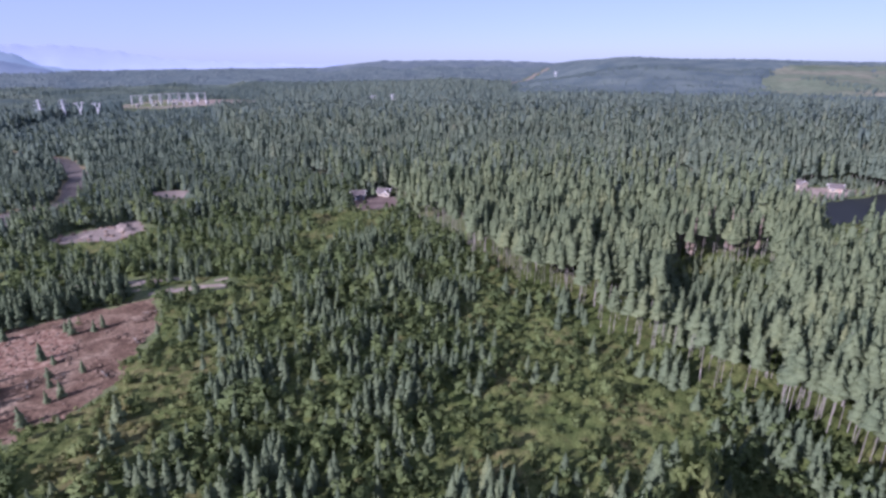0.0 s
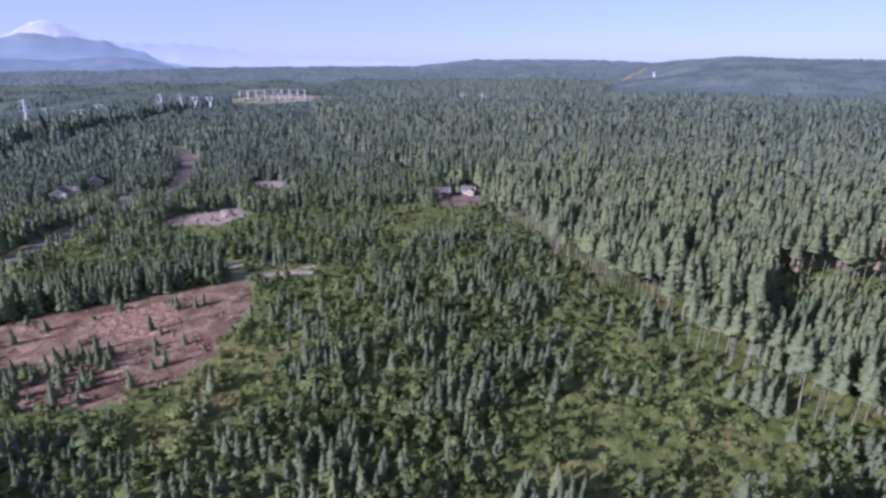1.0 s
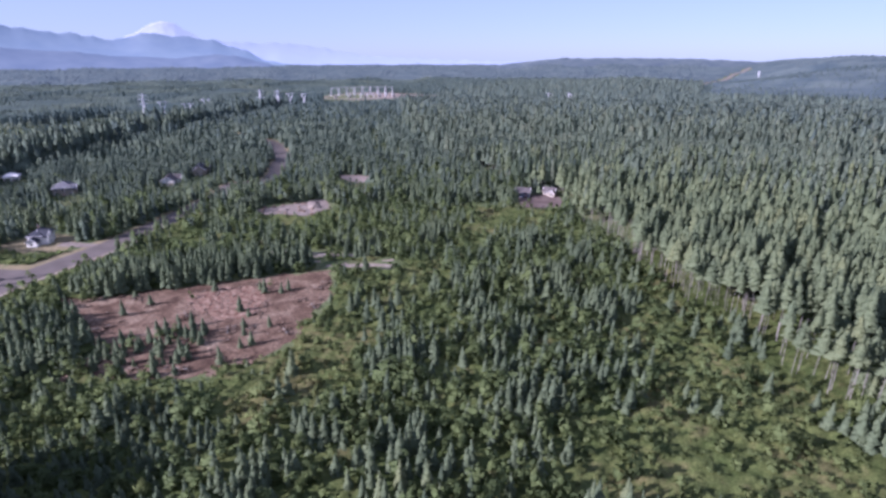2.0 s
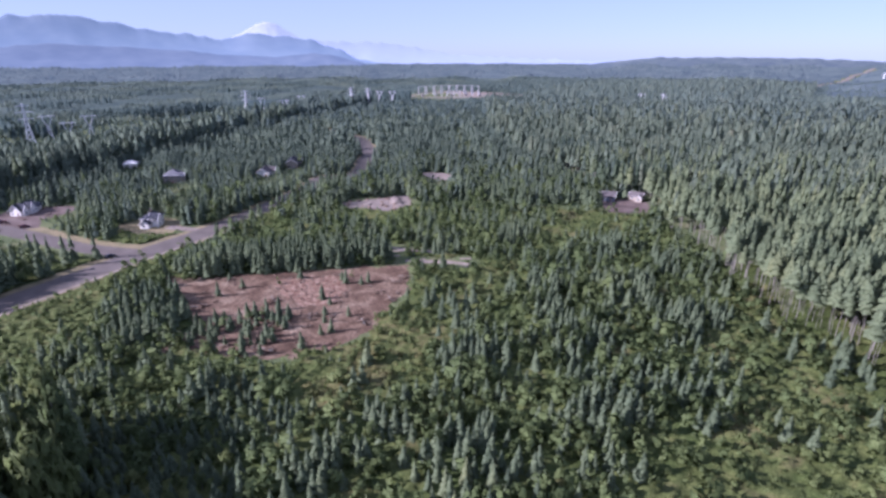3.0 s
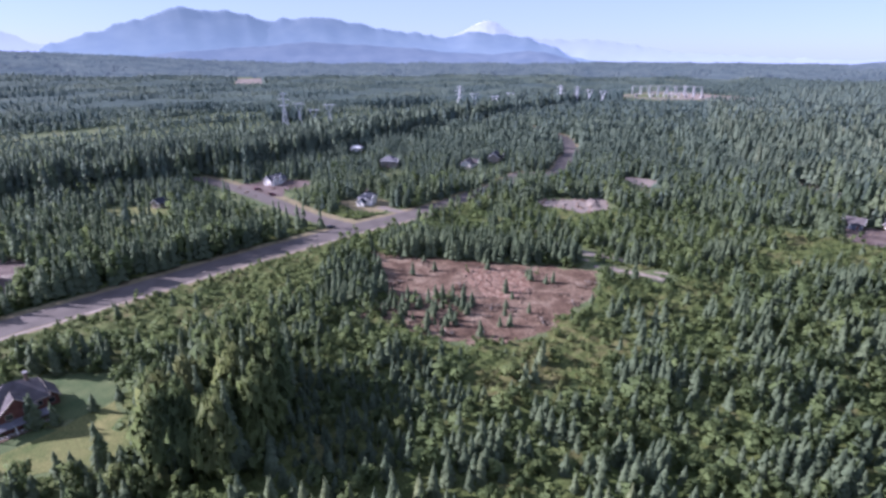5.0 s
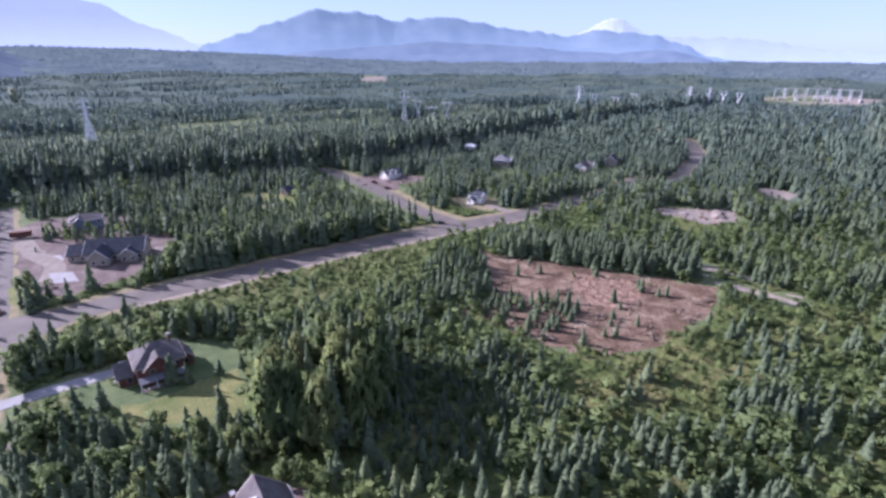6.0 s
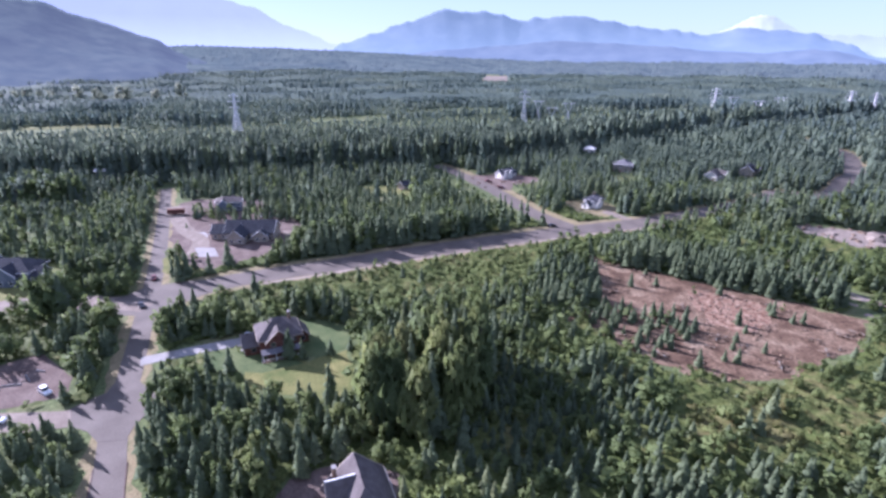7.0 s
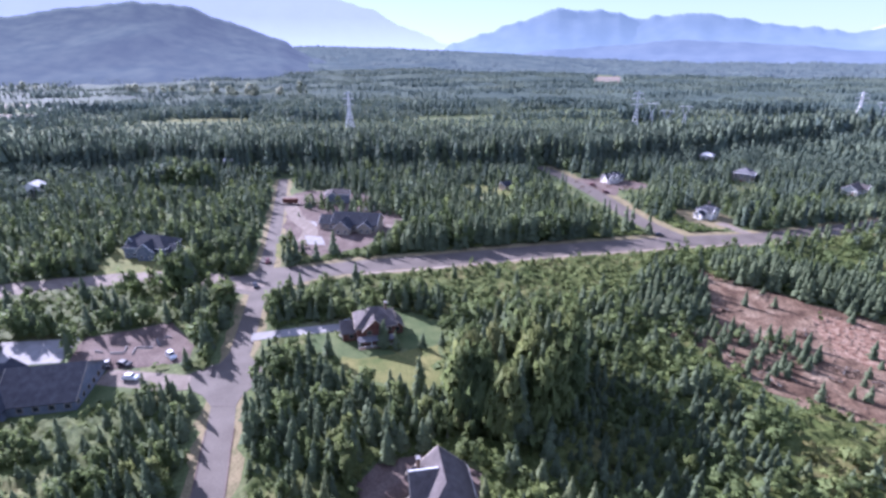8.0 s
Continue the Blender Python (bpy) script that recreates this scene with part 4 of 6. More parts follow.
    for k in (0.08, 0.16, 0.24, 0.32):
        front |= inside(CUT_EAST, x * (1 + k), y * (1 + k))
    front &= ~inside(CUT_EAST, x, y, 3.0) & inside(TALL_WOOD, x, y, 4.0) & (kind > 0)
    kind[front] = 1
    high[front] = (8.0 + 4.0 * u)[front]
    m = inside(DEAD_STAND, x, y, 2.5)
    kind[m] = np.where(r.random(n) < 0.08, 7, np.where(r.random(n) < 0.7, 6, 0))[m]
    high[m] = (19.0 + 5.0 * u)[m]
    # gaps of grass and herbs between the crowns
    kind[(d < 420) & (r.random(n) < 0.26 + 0.12 * patchy) & ~inside(GROVE, x, y) & ~inside(GROVE_SHADE, x, y) & (kind != 7)] = 0
    for poly, size in ((DRIVE_ROW, 7.0), (LANE_SHADE, 9.5)):
        m = inside(poly, x, y, 1.0) & (r.random(n) < 0.7)
        kind[m] = np.where(r.random(n) < 0.6, 1, 3)[m]
        high[m] = (size + 3.0 * u)[m]
    for poly, size in ((FIR_ROW, 8.5), (FIR_SIDE, 7.5)):
        m = inside(poly, x, y, 1.5) & (r.random(n) < (0.85 if size > 8 else 0.5))
        kind[m] = 1
        high[m] = (size + 3.5 * u)[m]
    # lower growth on the valley side of yards, lots and tracks
    reach = np.maximum(high, 3.0) / (H - np.maximum(high, 3.0))
    low = np.zeros(n, dtype=bool)
    for k in (0.45, 1.0):
        px, py = x * (1 + k * reach), y * (1 + k * reach)
        for poly in (ROCKY_LOT, FAR_LOT, CABIN_LOT, LOT_LEFT, LOT_LEFT_HOUSE, LOT_EIGHT, LOT_FOUR, LOT_SEVEN, LOT_SIX, CLEAR_WEST, LAWN_FRONT, MEADOW, HOUSES_EAST, HOUSES_EAST_B, LAKE, SOIL, *GLIMPSES):
            low |= inside(poly, px, py)
        for line, half in ((LANE, 3.5), (AVENUE[:8], 7.0), (BRANCH, 8.0), (SIDE, 4.0), (DRIVE, 3.0), (TRACK_A, 2.0), (TRACK_B, 2.0)):
            low |= road_gap(line, px, py) < half
    low &= (d < 560) & ((r.random(n) < 0.8) | (road_gap(DRIVE, x, y) < 12)) & ~inside(GROVE_ROAD, x, y, 2.0) & ~inside(DRIVE_ROW, x, y, 1.0) & ~inside(LANE_SHADE, x, y, 1.0)
    for k in (0.1, 0.25, 0.4, 0.55, 0.7, 0.85, 1.0):
        for poly in (*GLIMPSES, LOT_EIGHT, LOT_FOUR, FAR_LOT, ROCKY_LOT):
            low |= inside(poly, x * (1 + k * reach), y * (1 + k * reach))
        if k < 0.5:
            low |= road_gap(AVENUE[10:17], x * (1 + k * reach), y * (1 + k * reach)) < 3.5
    high = np.where(low, np.minimum(high, 1.6 + 2.2 * u), high)
    kind = np.where(low & (kind > 0), np.where(r.random(n) < 0.35, 1, 4), kind)
    kind[(kind == 4) & (d < 320) & (r.random(n) < 0.25) & ~inside(SCRUB_EAST, x, y, 5.0) & ~inside(SCRUB_SIDE, x, y, 5.0)] = 0
    few = inside(SOIL, x, y, 3.0) & (r.random(n) < 0.06 + 0.5 * inside([(-160, 92), (-150, 122), (-128, 132), (-118, 112), (-128, 98)], x, y, 4.0))
    kind[open_ground(x, y) & ~few] = 0
    few |= inside(LOT_SEVEN, x, y) & (r.random(n) < 0.05) & (np.hypot(x + 275, y + 17) > 21) & (np.hypot(x + 333, y + 27) > 11) & (road_gap(LANE, x, y) > 8) & (np.hypot(x + 270, y + 38) > 13)
    kind[few] = np.where(r.random(n) < 0.8, 1, 4)[few]
    high[few] = (2.8 + 4.2 * u)[few]
    m = inside(WOOD_SIDE, x, y, 1.0) & ~inside(MEADOW, x, y) & ~inside(YARD, x, y, 1.0) & ~inside(GROVE, x, y, 2.0) & (r.random(n) < 0.85)
    kind[m] = np.where(r.random(n) < 0.6, 1, 3)[m]
    high[m] = (5.5 + 4.0 * u)[m]
    m = (inside(TREES_BEHIND, x, y, 1.0) | inside(TREES_YARD, x, y, 1.0)) & (r.random(n) < 0.75) & (np.hypot(x + 333, y + 27) > 9)
    kind[m] = np.where(r.random(n) < 0.7, 1, 3)[m]
    high[m] = (5.5 + 4.0 * u)[m]
    return kind, np.maximum(high, 1.6), np.clip(tint, 0, 1)


def undergrowth():
    """Low bushes, ferns and tall herbs that close the ground between the young trees: one uneven, leafy sheet."""
    step = 1.2
    g = np.arange(-330, 330, step)
    gx, gy = np.meshgrid(g, g, indexing='ij')
    r = np.random.default_rng(55)
    x = gx + r.uniform(-0.42, 0.42, gx.shape) * step
    y = gy + r.uniform(-0.42, 0.42, gx.shape) * step
    d = np.hypot(x, y)
    az = np.degrees(np.arctan2(-x, y))
    keep = (d > 70) & (d < 325) & (az > -48) & (az < 130)
    flat = np.where(keep.ravel())[0]
    fx, fy = x.ravel()[flat], y.ravel()[flat]
    bare = open_ground(fx, fy) | (inside(TALL_WOOD, fx, fy) & (np.hypot(fx - 60, fy - 150) > 120))
    keep.ravel()[flat[bare]] = False
    lump = 0.55 * waves(x, y, 8, 61) + 0.35 * waves(x, y, 3.6, 62) + 0.4 * waves(x, y, 30, 63)
    z = np.clip(0.8 + 0.55 * lump + r.uniform(-0.6, 0.6, x.shape), 0.06, 2.5)
    tint = 0.54 + 0.2 * waves(x, y, 26, 64) + 0.12 * waves(x, y, 5, 65) + r.uniform(-0.12, 0.12, x.shape)
    for poly in (SCRUB_EAST, SCRUB_LEFT, SCRUB_ROAD, SCRUB_MID):
        tint = tint + 0.14 * inside(poly, x, y, 5.0)
    tint = tint + 0.35 * np.clip(waves(x, y, 14, 66) - 0.7, 0, 1)
    n = len(g)
    cell = keep[:-1, :-1] & keep[1:, :-1] & keep[:-1, 1:] & keep[1:, 1:]
    i, j = np.where(cell)
    p = i * n + j
    tris = np.concatenate([np.stack([p, p + n, p + n + 1], -1), np.stack([p, p + n + 1, p + 1], -1)])
    used, back = np.unique(tris, return_inverse=True)
    co = np.stack([x.ravel(), y.ravel(), z.ravel()], -1)[used]
    ob = mesh_of("undergrowth", co, back.reshape(-1, 3), [M_SCRUB], np.clip(tint.ravel()[used], 0, 1))
    tagged(ob, "low green bushes and herbs between young trees", "bushes", kind="stuff")


undergrowth()
FIR_NEAR = [spray_shape(8, 6, 200 + i) for i in range(6)]
FIR_MID = [spray_shape(5, 5, 210 + i) for i in range(6)]
FIR_FAR = [spray_shape(3, 3, 220 + i) for i in range(5)]
FIR_FARTHEST = [rounded(*fir_shape(2, 2, 230 + i)[:2], 230 + i, up=1.1, loose=0.15) for i in range(4)]
FIR_DISTANT = [rounded(*fir_shape(2, 2, 235 + i)[:2], 235 + i, up=2.6, loose=0.1) for i in range(4)]
TALL_NEAR = [spray_shape(10, 7, 240 + i, low=0.40) for i in range(6)]
BARE_NEAR = [spray_shape(8, 6, 310 + i, low=0.58) for i in range(5)]
BARE_MID = [spray_shape(5, 5, 320 + i, low=0.58) for i in range(5)]
TALL_MID = [spray_shape(6, 5, 250 + i, low=0.34) for i in range(6)]
LEAFY_NEAR = [leafy_shape(11, 60, 260 + i) for i in range(6)]
LEAFY_MID = [leafy_shape(5, 18, 270 + i) for i in range(5)]
LEAFY_FAR = [leafy_shape(2, 4, 280 + i, 0.05) for i in range(4)]
SHRUB_NEAR = [leafy_shape(4, 12, 290 + i, 0.0) for i in range(6)]
DEAD = [spray_shape(8, 3, 330 + i, low=0.2) for i in range(4)]
STEM = stem_shape()


SINGLES = {1: [], 2: [], 3: [], 5: []}


def single_out(x, y, kind, high, limit):
    """Takes the trees nearest the middle of the plan out of the mass, to stand as objects of their own."""
    d = np.hypot(x, y)
    taken = np.zeros(len(x), dtype=bool)
    grove = inside(GROVE, x, y, 2.0) & (high > 12) & ((kind == 3) | (kind == 1))
    for k, n in limit.items():
        m = np.where((grove if k == 5 else (kind == k) & ~grove))[0]
        m = m[np.argsort(d[m])][:n]
        taken[m] = True
        SINGLES[k] += [(float(x[i]), float(y[i]), float(high[i])) for i in m]
    return taken


def plant(wood, x, y, seed, firs, talls, leafies, shrubs, stems, wide=1.0, single=None, bares=(), haze_span=None):
    """Adds trees to a wood; the last argument, (from, to): the stretch over which a haze-tinted fir colour (material 4)
    takes over.
    """
    r = np.random.default_rng(seed + 1)
    kind, high, tint = grow(x, y, seed)
    if single:
        kind = np.where(single_out(x, y, kind, high, single), 0, kind)
    pos = np.stack([x, y, land(x, y)], -1)
    turn = r.uniform(0, 6.28, len(x))
    pick = r.integers(0, 60, len(x))
    spread = r.uniform(0.85, 1.2, len(x)) * wide
    lean = r.normal(0, 0.02, (len(x), 2))
    for k, shapes, ratio, least, mat in ((1, firs, 0.175, 0.5, 0), (2, talls, 0.135, 0.55, 0), (3, leafies, 0.31, 0.75, 1), (4, shrubs, 0.42, 0.6, 1), (6, bares, 0.10, 0.6, 0), (7, DEAD, 0.04, 0.3, 3)):
        m = kind == k
        rad = (high * ratio + least) * spread
        for i, s in enumerate(shapes):
            q = m & (pick % len(shapes) == i)
            if haze_span and mat < 2:
                hazed = r.random(len(x)) < smooth(haze_span[0], haze_span[1], np.hypot(x, y))
                for w, k2 in ((q & hazed, 4), (q & ~hazed, mat)):
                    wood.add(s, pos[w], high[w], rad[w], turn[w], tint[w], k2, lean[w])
            else:
                wood.add(s, pos[q], high[q], rad[q], turn[q], tint[q], mat, lean[q])
    if stems:
        m = (kind == 2) | (kind == 6) | (kind == 7) | ((kind == 3) & (high > 9))
        wood.add(STEM, pos[m], high[m], np.where(kind[m] > 5, 0.0068, 0.0062) * high[m], turn[m], tint[m], 2, lean[m])
    return len(x)


wood = Wood()
x, y = candidates(62, 270, 2.9, 301)
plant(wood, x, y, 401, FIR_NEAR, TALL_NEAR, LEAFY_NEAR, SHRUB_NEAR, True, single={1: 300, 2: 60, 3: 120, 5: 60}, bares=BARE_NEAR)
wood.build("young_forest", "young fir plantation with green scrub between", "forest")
wood = Wood()
x, y = candidates(270, 520, 4.0, 302)
plant(wood, x, y, 402, FIR_MID, TALL_MID, LEAFY_MID, LEAFY_MID, True, 0.84, bares=BARE_MID, haze_span=(290, 520))
wood.build("forest", "dense dark green fir forest on the valley floor", "forest", [M_CONIFER, M_LEAF, M_BARK, M_DEAD, M_CONIFER_MID_HAZE])
wood = Wood()
x, y = candidates(520, 1000, 6.9, 303)
plant(wood, x, y, 403, FIR_FAR, FIR_FAR, LEAFY_FAR, LEAFY_FAR, False, 1.08, haze_span=(560, 1000))
wood.build("forest", "dense fir forest in the middle distance", "forest", [M_CONIFER_MID_HAZE, M_CONIFER_MID_HAZE, M_BARK, M_DEAD, M_CONIFER_FAR_HAZE])
FAR_SET = [M_CONIFER_FAR_HAZE, M_CONIFER_FAR_HAZE, M_BARK]
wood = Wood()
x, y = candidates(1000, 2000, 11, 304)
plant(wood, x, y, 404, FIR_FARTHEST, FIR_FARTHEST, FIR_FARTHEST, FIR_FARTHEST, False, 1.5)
wood.build("far_forest", "far fir forest on plain and hills tinted with haze", "forest", FAR_SET)
wood = Wood()
x, y = candidates(2000, 4500, 34, 305)
plant(wood, x, y, 405, FIR_DISTANT, FIR_DISTANT, FIR_DISTANT, FIR_DISTANT, False, 5.2)
wood.build("far_forest", "distant forest toward the mountains with painted blue haze", "forest", [M_FAR_WOODS, M_FAR_WOODS, M_BARK])
wood = Wood()
x, y = candidates(0, 62, 4.4, 306, -181, 181)
plant(wood, x, y, 406, FIR_MID, TALL_MID, LEAFY_NEAR, SHRUB_NEAR, True, bares=BARE_MID)
x, y = candidates(62, 420, 8.5, 307, -181, 181)
a = np.degrees(np.arctan2(-x, y))
m = (a < -50) | (a > 142)
plant(wood, x[m], y[m], 407, FIR_FAR, FIR_FAR, LEAFY_FAR, LEAFY_FAR, False, 1.4, bares=FIR_FAR)
wood.build("forest", "sparse fir plantation on open valley floor", "forest")


FIELDS = list(zip(FIELD_PLANS, (M_GRAVEL, M_GRAVEL, M_MEADOW, M_GRAVEL),
                  ("pale dry field strip in the far woods", "pale dry field strip in the far woods",
                   "narrow sunlit clearing behind the tree belt", "bare pale hillside lot among dark woods")))


def far_fields():
    """Open strips of land far off that show pale between the woods."""
    for poly, mat, label in FIELDS:
        a, b, c, d = [np.array(p, dtype=float) for p in poly]
        u, v = np.meshgrid(np.linspace(0, 1, 12), np.linspace(0, 1, 9), indexing='ij')
        u, v = u[..., None], v[..., None]
        p = (a * (1 - u) + b * u) * (1 - v) + (d * (1 - u) + c * u) * v
        x, y = p[..., 0], p[..., 1]
        co = np.stack([x, y, land(x, y) + 1.0 - 1.4 * ((u[..., 0] % 1 == 0) | (v[..., 0] % 1 == 0))], -1).reshape(-1, 3)
        i, j = np.meshgrid(np.arange(11), np.arange(8), indexing='ij')
        q = (i * 9 + j).ravel()
        tris = np.concatenate([np.stack([q, q + 1, q + 10], -1), np.stack([q, q + 10, q + 9], -1)])
        tagged(mesh_of("field", co, tris, [mat]), label, "field", kind="structure")


far_fields()


def far_canopy():
    """Closed crowns of the distant woods between the single tree tops; it dips to the ground in fields, cuts and clearings."""
    na, nr = 420, 70
    az, rr = np.meshgrid(np.linspace(-50, 142, na), np.geomspace(960, 4650, nr), indexing='ij')
    x, y = -np.sin(np.radians(az)) * rr, np.cos(np.radians(az)) * rr
    up = 5.5 + 1.6 * waves(x, y, 120, 46) + 0.9 * waves(x, y, 34, 47) - 12.0 * smooth(1060, 980, rr)
    bare = inside(CORRIDOR, x, y, 10.0) | (road_gap(HILL_TRACK, x, y) < 22)
    bare |= (az < meadow_edge(x, y)) & (rr > 1400) & (rr < 2380)
    for k in (0.97, 1.0, 1.03, 1.07, 1.12):
        bare |= inside(SUBSTATION, x * k, y * k)
        for poly in FIELD_PLANS:
            bare |= inside(poly, x * k, y * k)
    z = land(x, y) + np.where(bare, -3.0, up)
    co = np.stack([x, y, z], -1).reshape(-1, 3)
    i, j = np.meshgrid(np.arange(na - 1), np.arange(nr - 1), indexing='ij')
    p = (i * nr + j).ravel()
    tris = np.concatenate([np.stack([p, p + 1, p + nr + 1], -1), np.stack([p, p + nr + 1, p + nr], -1)])
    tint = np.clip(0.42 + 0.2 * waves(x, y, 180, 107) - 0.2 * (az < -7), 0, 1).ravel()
    # material with haze emission past 2 km and on the eastern hill
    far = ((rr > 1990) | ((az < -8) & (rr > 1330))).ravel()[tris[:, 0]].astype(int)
    ob = mesh_of("far_canopy", co, tris, [M_CONIFER_FAR_HAZE, M_FAR_WOODS], tint, far)
    tagged(ob, "closed canopy of distant woods with painted blue haze", "forest", kind="stuff")


far_canopy()


def hill_grass():
    """The cleared grassy slope of the eastern hill and the pale track up the far hill."""
    az, rr = np.meshgrid(np.linspace(-50, -25.5, 60), np.linspace(1430, 2330, 26), indexing='ij')
    x, y = -np.sin(np.radians(az)) * rr, np.cos(np.radians(az)) * rr
    co = np.stack([x, y, land(x, y) + 0.8], -1).reshape(-1, 3)
    i, j = np.meshgrid(np.arange(59), np.arange(25), indexing='ij')
    p = (i * 26 + j).ravel()
    tris = np.concatenate([np.stack([p, p + 1, p + 27], -1), np.stack([p, p + 27, p + 26], -1)])
    tagged(mesh_of("hill_meadow", co, tris, [M_GRASS_HILL]), "sunlit yellow-green grass on the eastern hill", "meadow", kind="structure")
    bm = bmesh.new()
    rows = []
    pts = resample(HILL_TRACK, 25)
    for k, p in enumerate(pts):
        d = (pts[min(k + 1, len(pts) - 1)] - pts[max(k - 1, 0)]).normalized()
        s = Vector((d.y, -d.x, 0)) * (8 + 3 * math.sin(k * 1.7))
        rows.append([bm.verts.new((q.x, q.y, float(land(q.x, q.y)) + 1.2)) for q in (p - s, p + s)])
    for u, v in zip(rows, rows[1:]):
        bm.faces.new((u[0], v[0], v[1], u[1]))
    bmesh.ops.recalc_face_normals(bm, faces=bm.faces)
    tagged(part("hill_track", bm, M_GRAVEL), "pale cleared strip up the wooded hill", "track", kind="structure")


hill_grass()


# ---- single trees that can be told apart ----
def tree_parts(name, shape, mat, height, radius, stem_radius, stem_top, label):
    """One tree: an Empty at its foot, a tapered trunk and a crown."""
    top = thing(name, label, "tree")
    co, tri, nor = stem_shape(6, stem_top)
    t = mesh_of("trunk", co * np.array([stem_radius, stem_radius, height]), tri, [M_BARK])
    t.parent = top
    co, tri, nor = shape
    c = mesh_of("crown", co * np.array([radius, radius, height]), tri, [mat], normals=nor)
    c.parent = top
    return top


def scatter_single_trees():
    """The trees nearest the middle of the plan, each an object of its own."""
    r = random.Random(91)
    firs = [tree_parts("fir_tree", spray_shape(13, 10, 500 + i, low=0.04), M_CONIFER_ONE, 8.0, 1.65, 0.16, 0.9,
                       "young green fir tree in dense plantation") for i in range(8)]
    slims = [tree_parts("tall_fir_tree", spray_shape(14, 9, 520 + i, low=0.34), M_CONIFER_ONE, 22.0, 3.1, 0.19, 0.95,
                        "tall fir with bare pale trunk at wood edge") for i in range(6)]
    leafy = [tree_parts("broadleaf_tree", leafy_shape(16, 190, 540 + i, 0.12), M_LEAF_ONE, 8.0, 2.05, 0.16, 0.6,
                        "round green broadleaf tree among young firs") for i in range(5)]
    big = [tree_parts("grove_tree", spray_shape(24, 12, 560 + i, low=0.10) if i % 3 == 1 else leafy_shape(36, 340, 560 + i, 0.06), M_CONIFER_ONE if i % 3 == 1 else M_LEAF_ONE,
                      20.0, 3.0 if i % 3 == 1 else 3.4, 0.32, 0.8, "tall dark green tree in a shady grove") for i in range(6)]
    used = set()

    def put(kinds, x, y, h, base):
        k = r.randrange(len(kinds))
        s = h / base
        m = Matrix.Translation((x, y, 0)) @ Euler((0, 0, r.uniform(0, 6.28))).to_matrix().to_4x4()
        wide = s * r.uniform(0.9, 1.15)
        if (id(kinds), k) in used:
            ob = copy_thing(kinds[k], m)
        else:
            used.add((id(kinds), k))
            ob = kinds[k]
            ob.matrix_basis = m
        ob.scale = (wide, wide, s)

    for kinds, want, base in ((firs, 1, 8.0), (slims, 2, 22.0), (leafy, 3, 8.0)):
        for x, y, h in SINGLES[want]:
            put(kinds, x, y, h, base)
    for x, y, h in SINGLES[5]:
        put(big, x, y, h, 20.0)
    for kinds in (firs, slims, leafy, big):
        for k, ob in enumerate(kinds):
            if (id(kinds), k) not in used:
                for o in list(ob.children):
                    bpy.data.objects.remove(o)
                bpy.data.objects.remove(ob)


scatter_single_trees()


def far_cottonwoods():
    """Tall pale broadleaf trees that stand out before the dark western hill."""
    r = random.Random(17)
    kinds = [tree_parts("cottonwood", leafy_shape(14, 60, 600 + i, 0.1), M_LEAF_PALE, 24.0, 8.5, 0.5, 0.6,
                        "tall pale silvery broadleaf tree before a dark hill") for i in range(4)]
    spots = [(-1330, -770, 26), (-1310, -735, 20), (-1290, -700, 17), (-1190, -492, 25), (-1184, -478, 27), (-1215, -462, 20), (-1222, -440, 19), (-1226, -425, 21),
             (-1228, -404, 19), (-1226, -384, 22), (-1190, -330, 31), (-1140, -288, 26), (-1100, -270, 24), (-1128, -246, 32), (-1122, -232, 28), (-1096, -184, 26), (-1150, -150, 33)]
    for k, (x, y, h) in enumerate(spots):
        m = pose(x, y, float(land(x, y)) - 0.2, 0, 0, r.uniform(0, 360))
        ob = kinds[k] if k < 4 else copy_thing(kinds[k % 4], m)
        ob.matrix_basis = m
        s = h / 24.0
        ob.scale = (s * r.uniform(0.8, 1.1), s * r.uniform(0.8, 1.1), s)


far_cottonwoods()


# ---- houses ----
def gable_wall(bm, w, d, h, rise, along_x):
    """Walls of a wing, with gable ends where the roof is pitched."""
    x, y = w / 2, d / 2
    if along_x:
        ring = [(-y, -0.3), (y, -0.3), (y, h), (0, h + rise), (-y, h)]
        ends = [[bm.verts.new((s * x, a, b)) for a, b in ring] for s in (-1, 1)]
    else:
        ring = [(-x, -0.3), (x, -0.3), (x, h), (0, h + rise), (-x, h)]
        ends = [[bm.verts.new((a, s * y, b)) for a, b in ring] for s in (-1, 1)]
    bm.faces.new(ends[0])
    bm.faces.new(ends[1])
    for i in range(5):
        j = (i + 1) % 5
        bm.faces.new((ends[0][i], ends[0][j], ends[1][j], ends[1][i]))
    bmesh.ops.recalc_face_normals(bm, faces=bm.faces)


def gable_roof(bm, w, d, h, rise, along_x, over=0.6, thick=0.22):
    a, b = (w / 2 + over, d / 2) if along_x else (d / 2 + over, w / 2)
    drop = rise / b * over
    prof = [(-b - over, h - drop), (0, h + rise), (b + over, h - drop)]
    prof = [(p, z + 0.03) for p, z in prof] + [(p, z + thick + 0.03) for p, z in reversed(prof)]
    ends = []
    for s in (-1, 1):
        ends.append([bm.verts.new((s * a, p, z) if along_x else (p, s * a, z)) for p, z in prof])
    for e in ends:
        bm.faces.new((e[0], e[1], e[4], e[5]))
        bm.faces.new((e[1], e[2], e[3], e[4]))
    for i in range(6):
        j = (i + 1) % 6
        bm.faces.new((ends[0][i], ends[0][j], ends[1][j], ends[1][i]))
    bmesh.ops.recalc_face_normals(bm, faces=bm.faces)


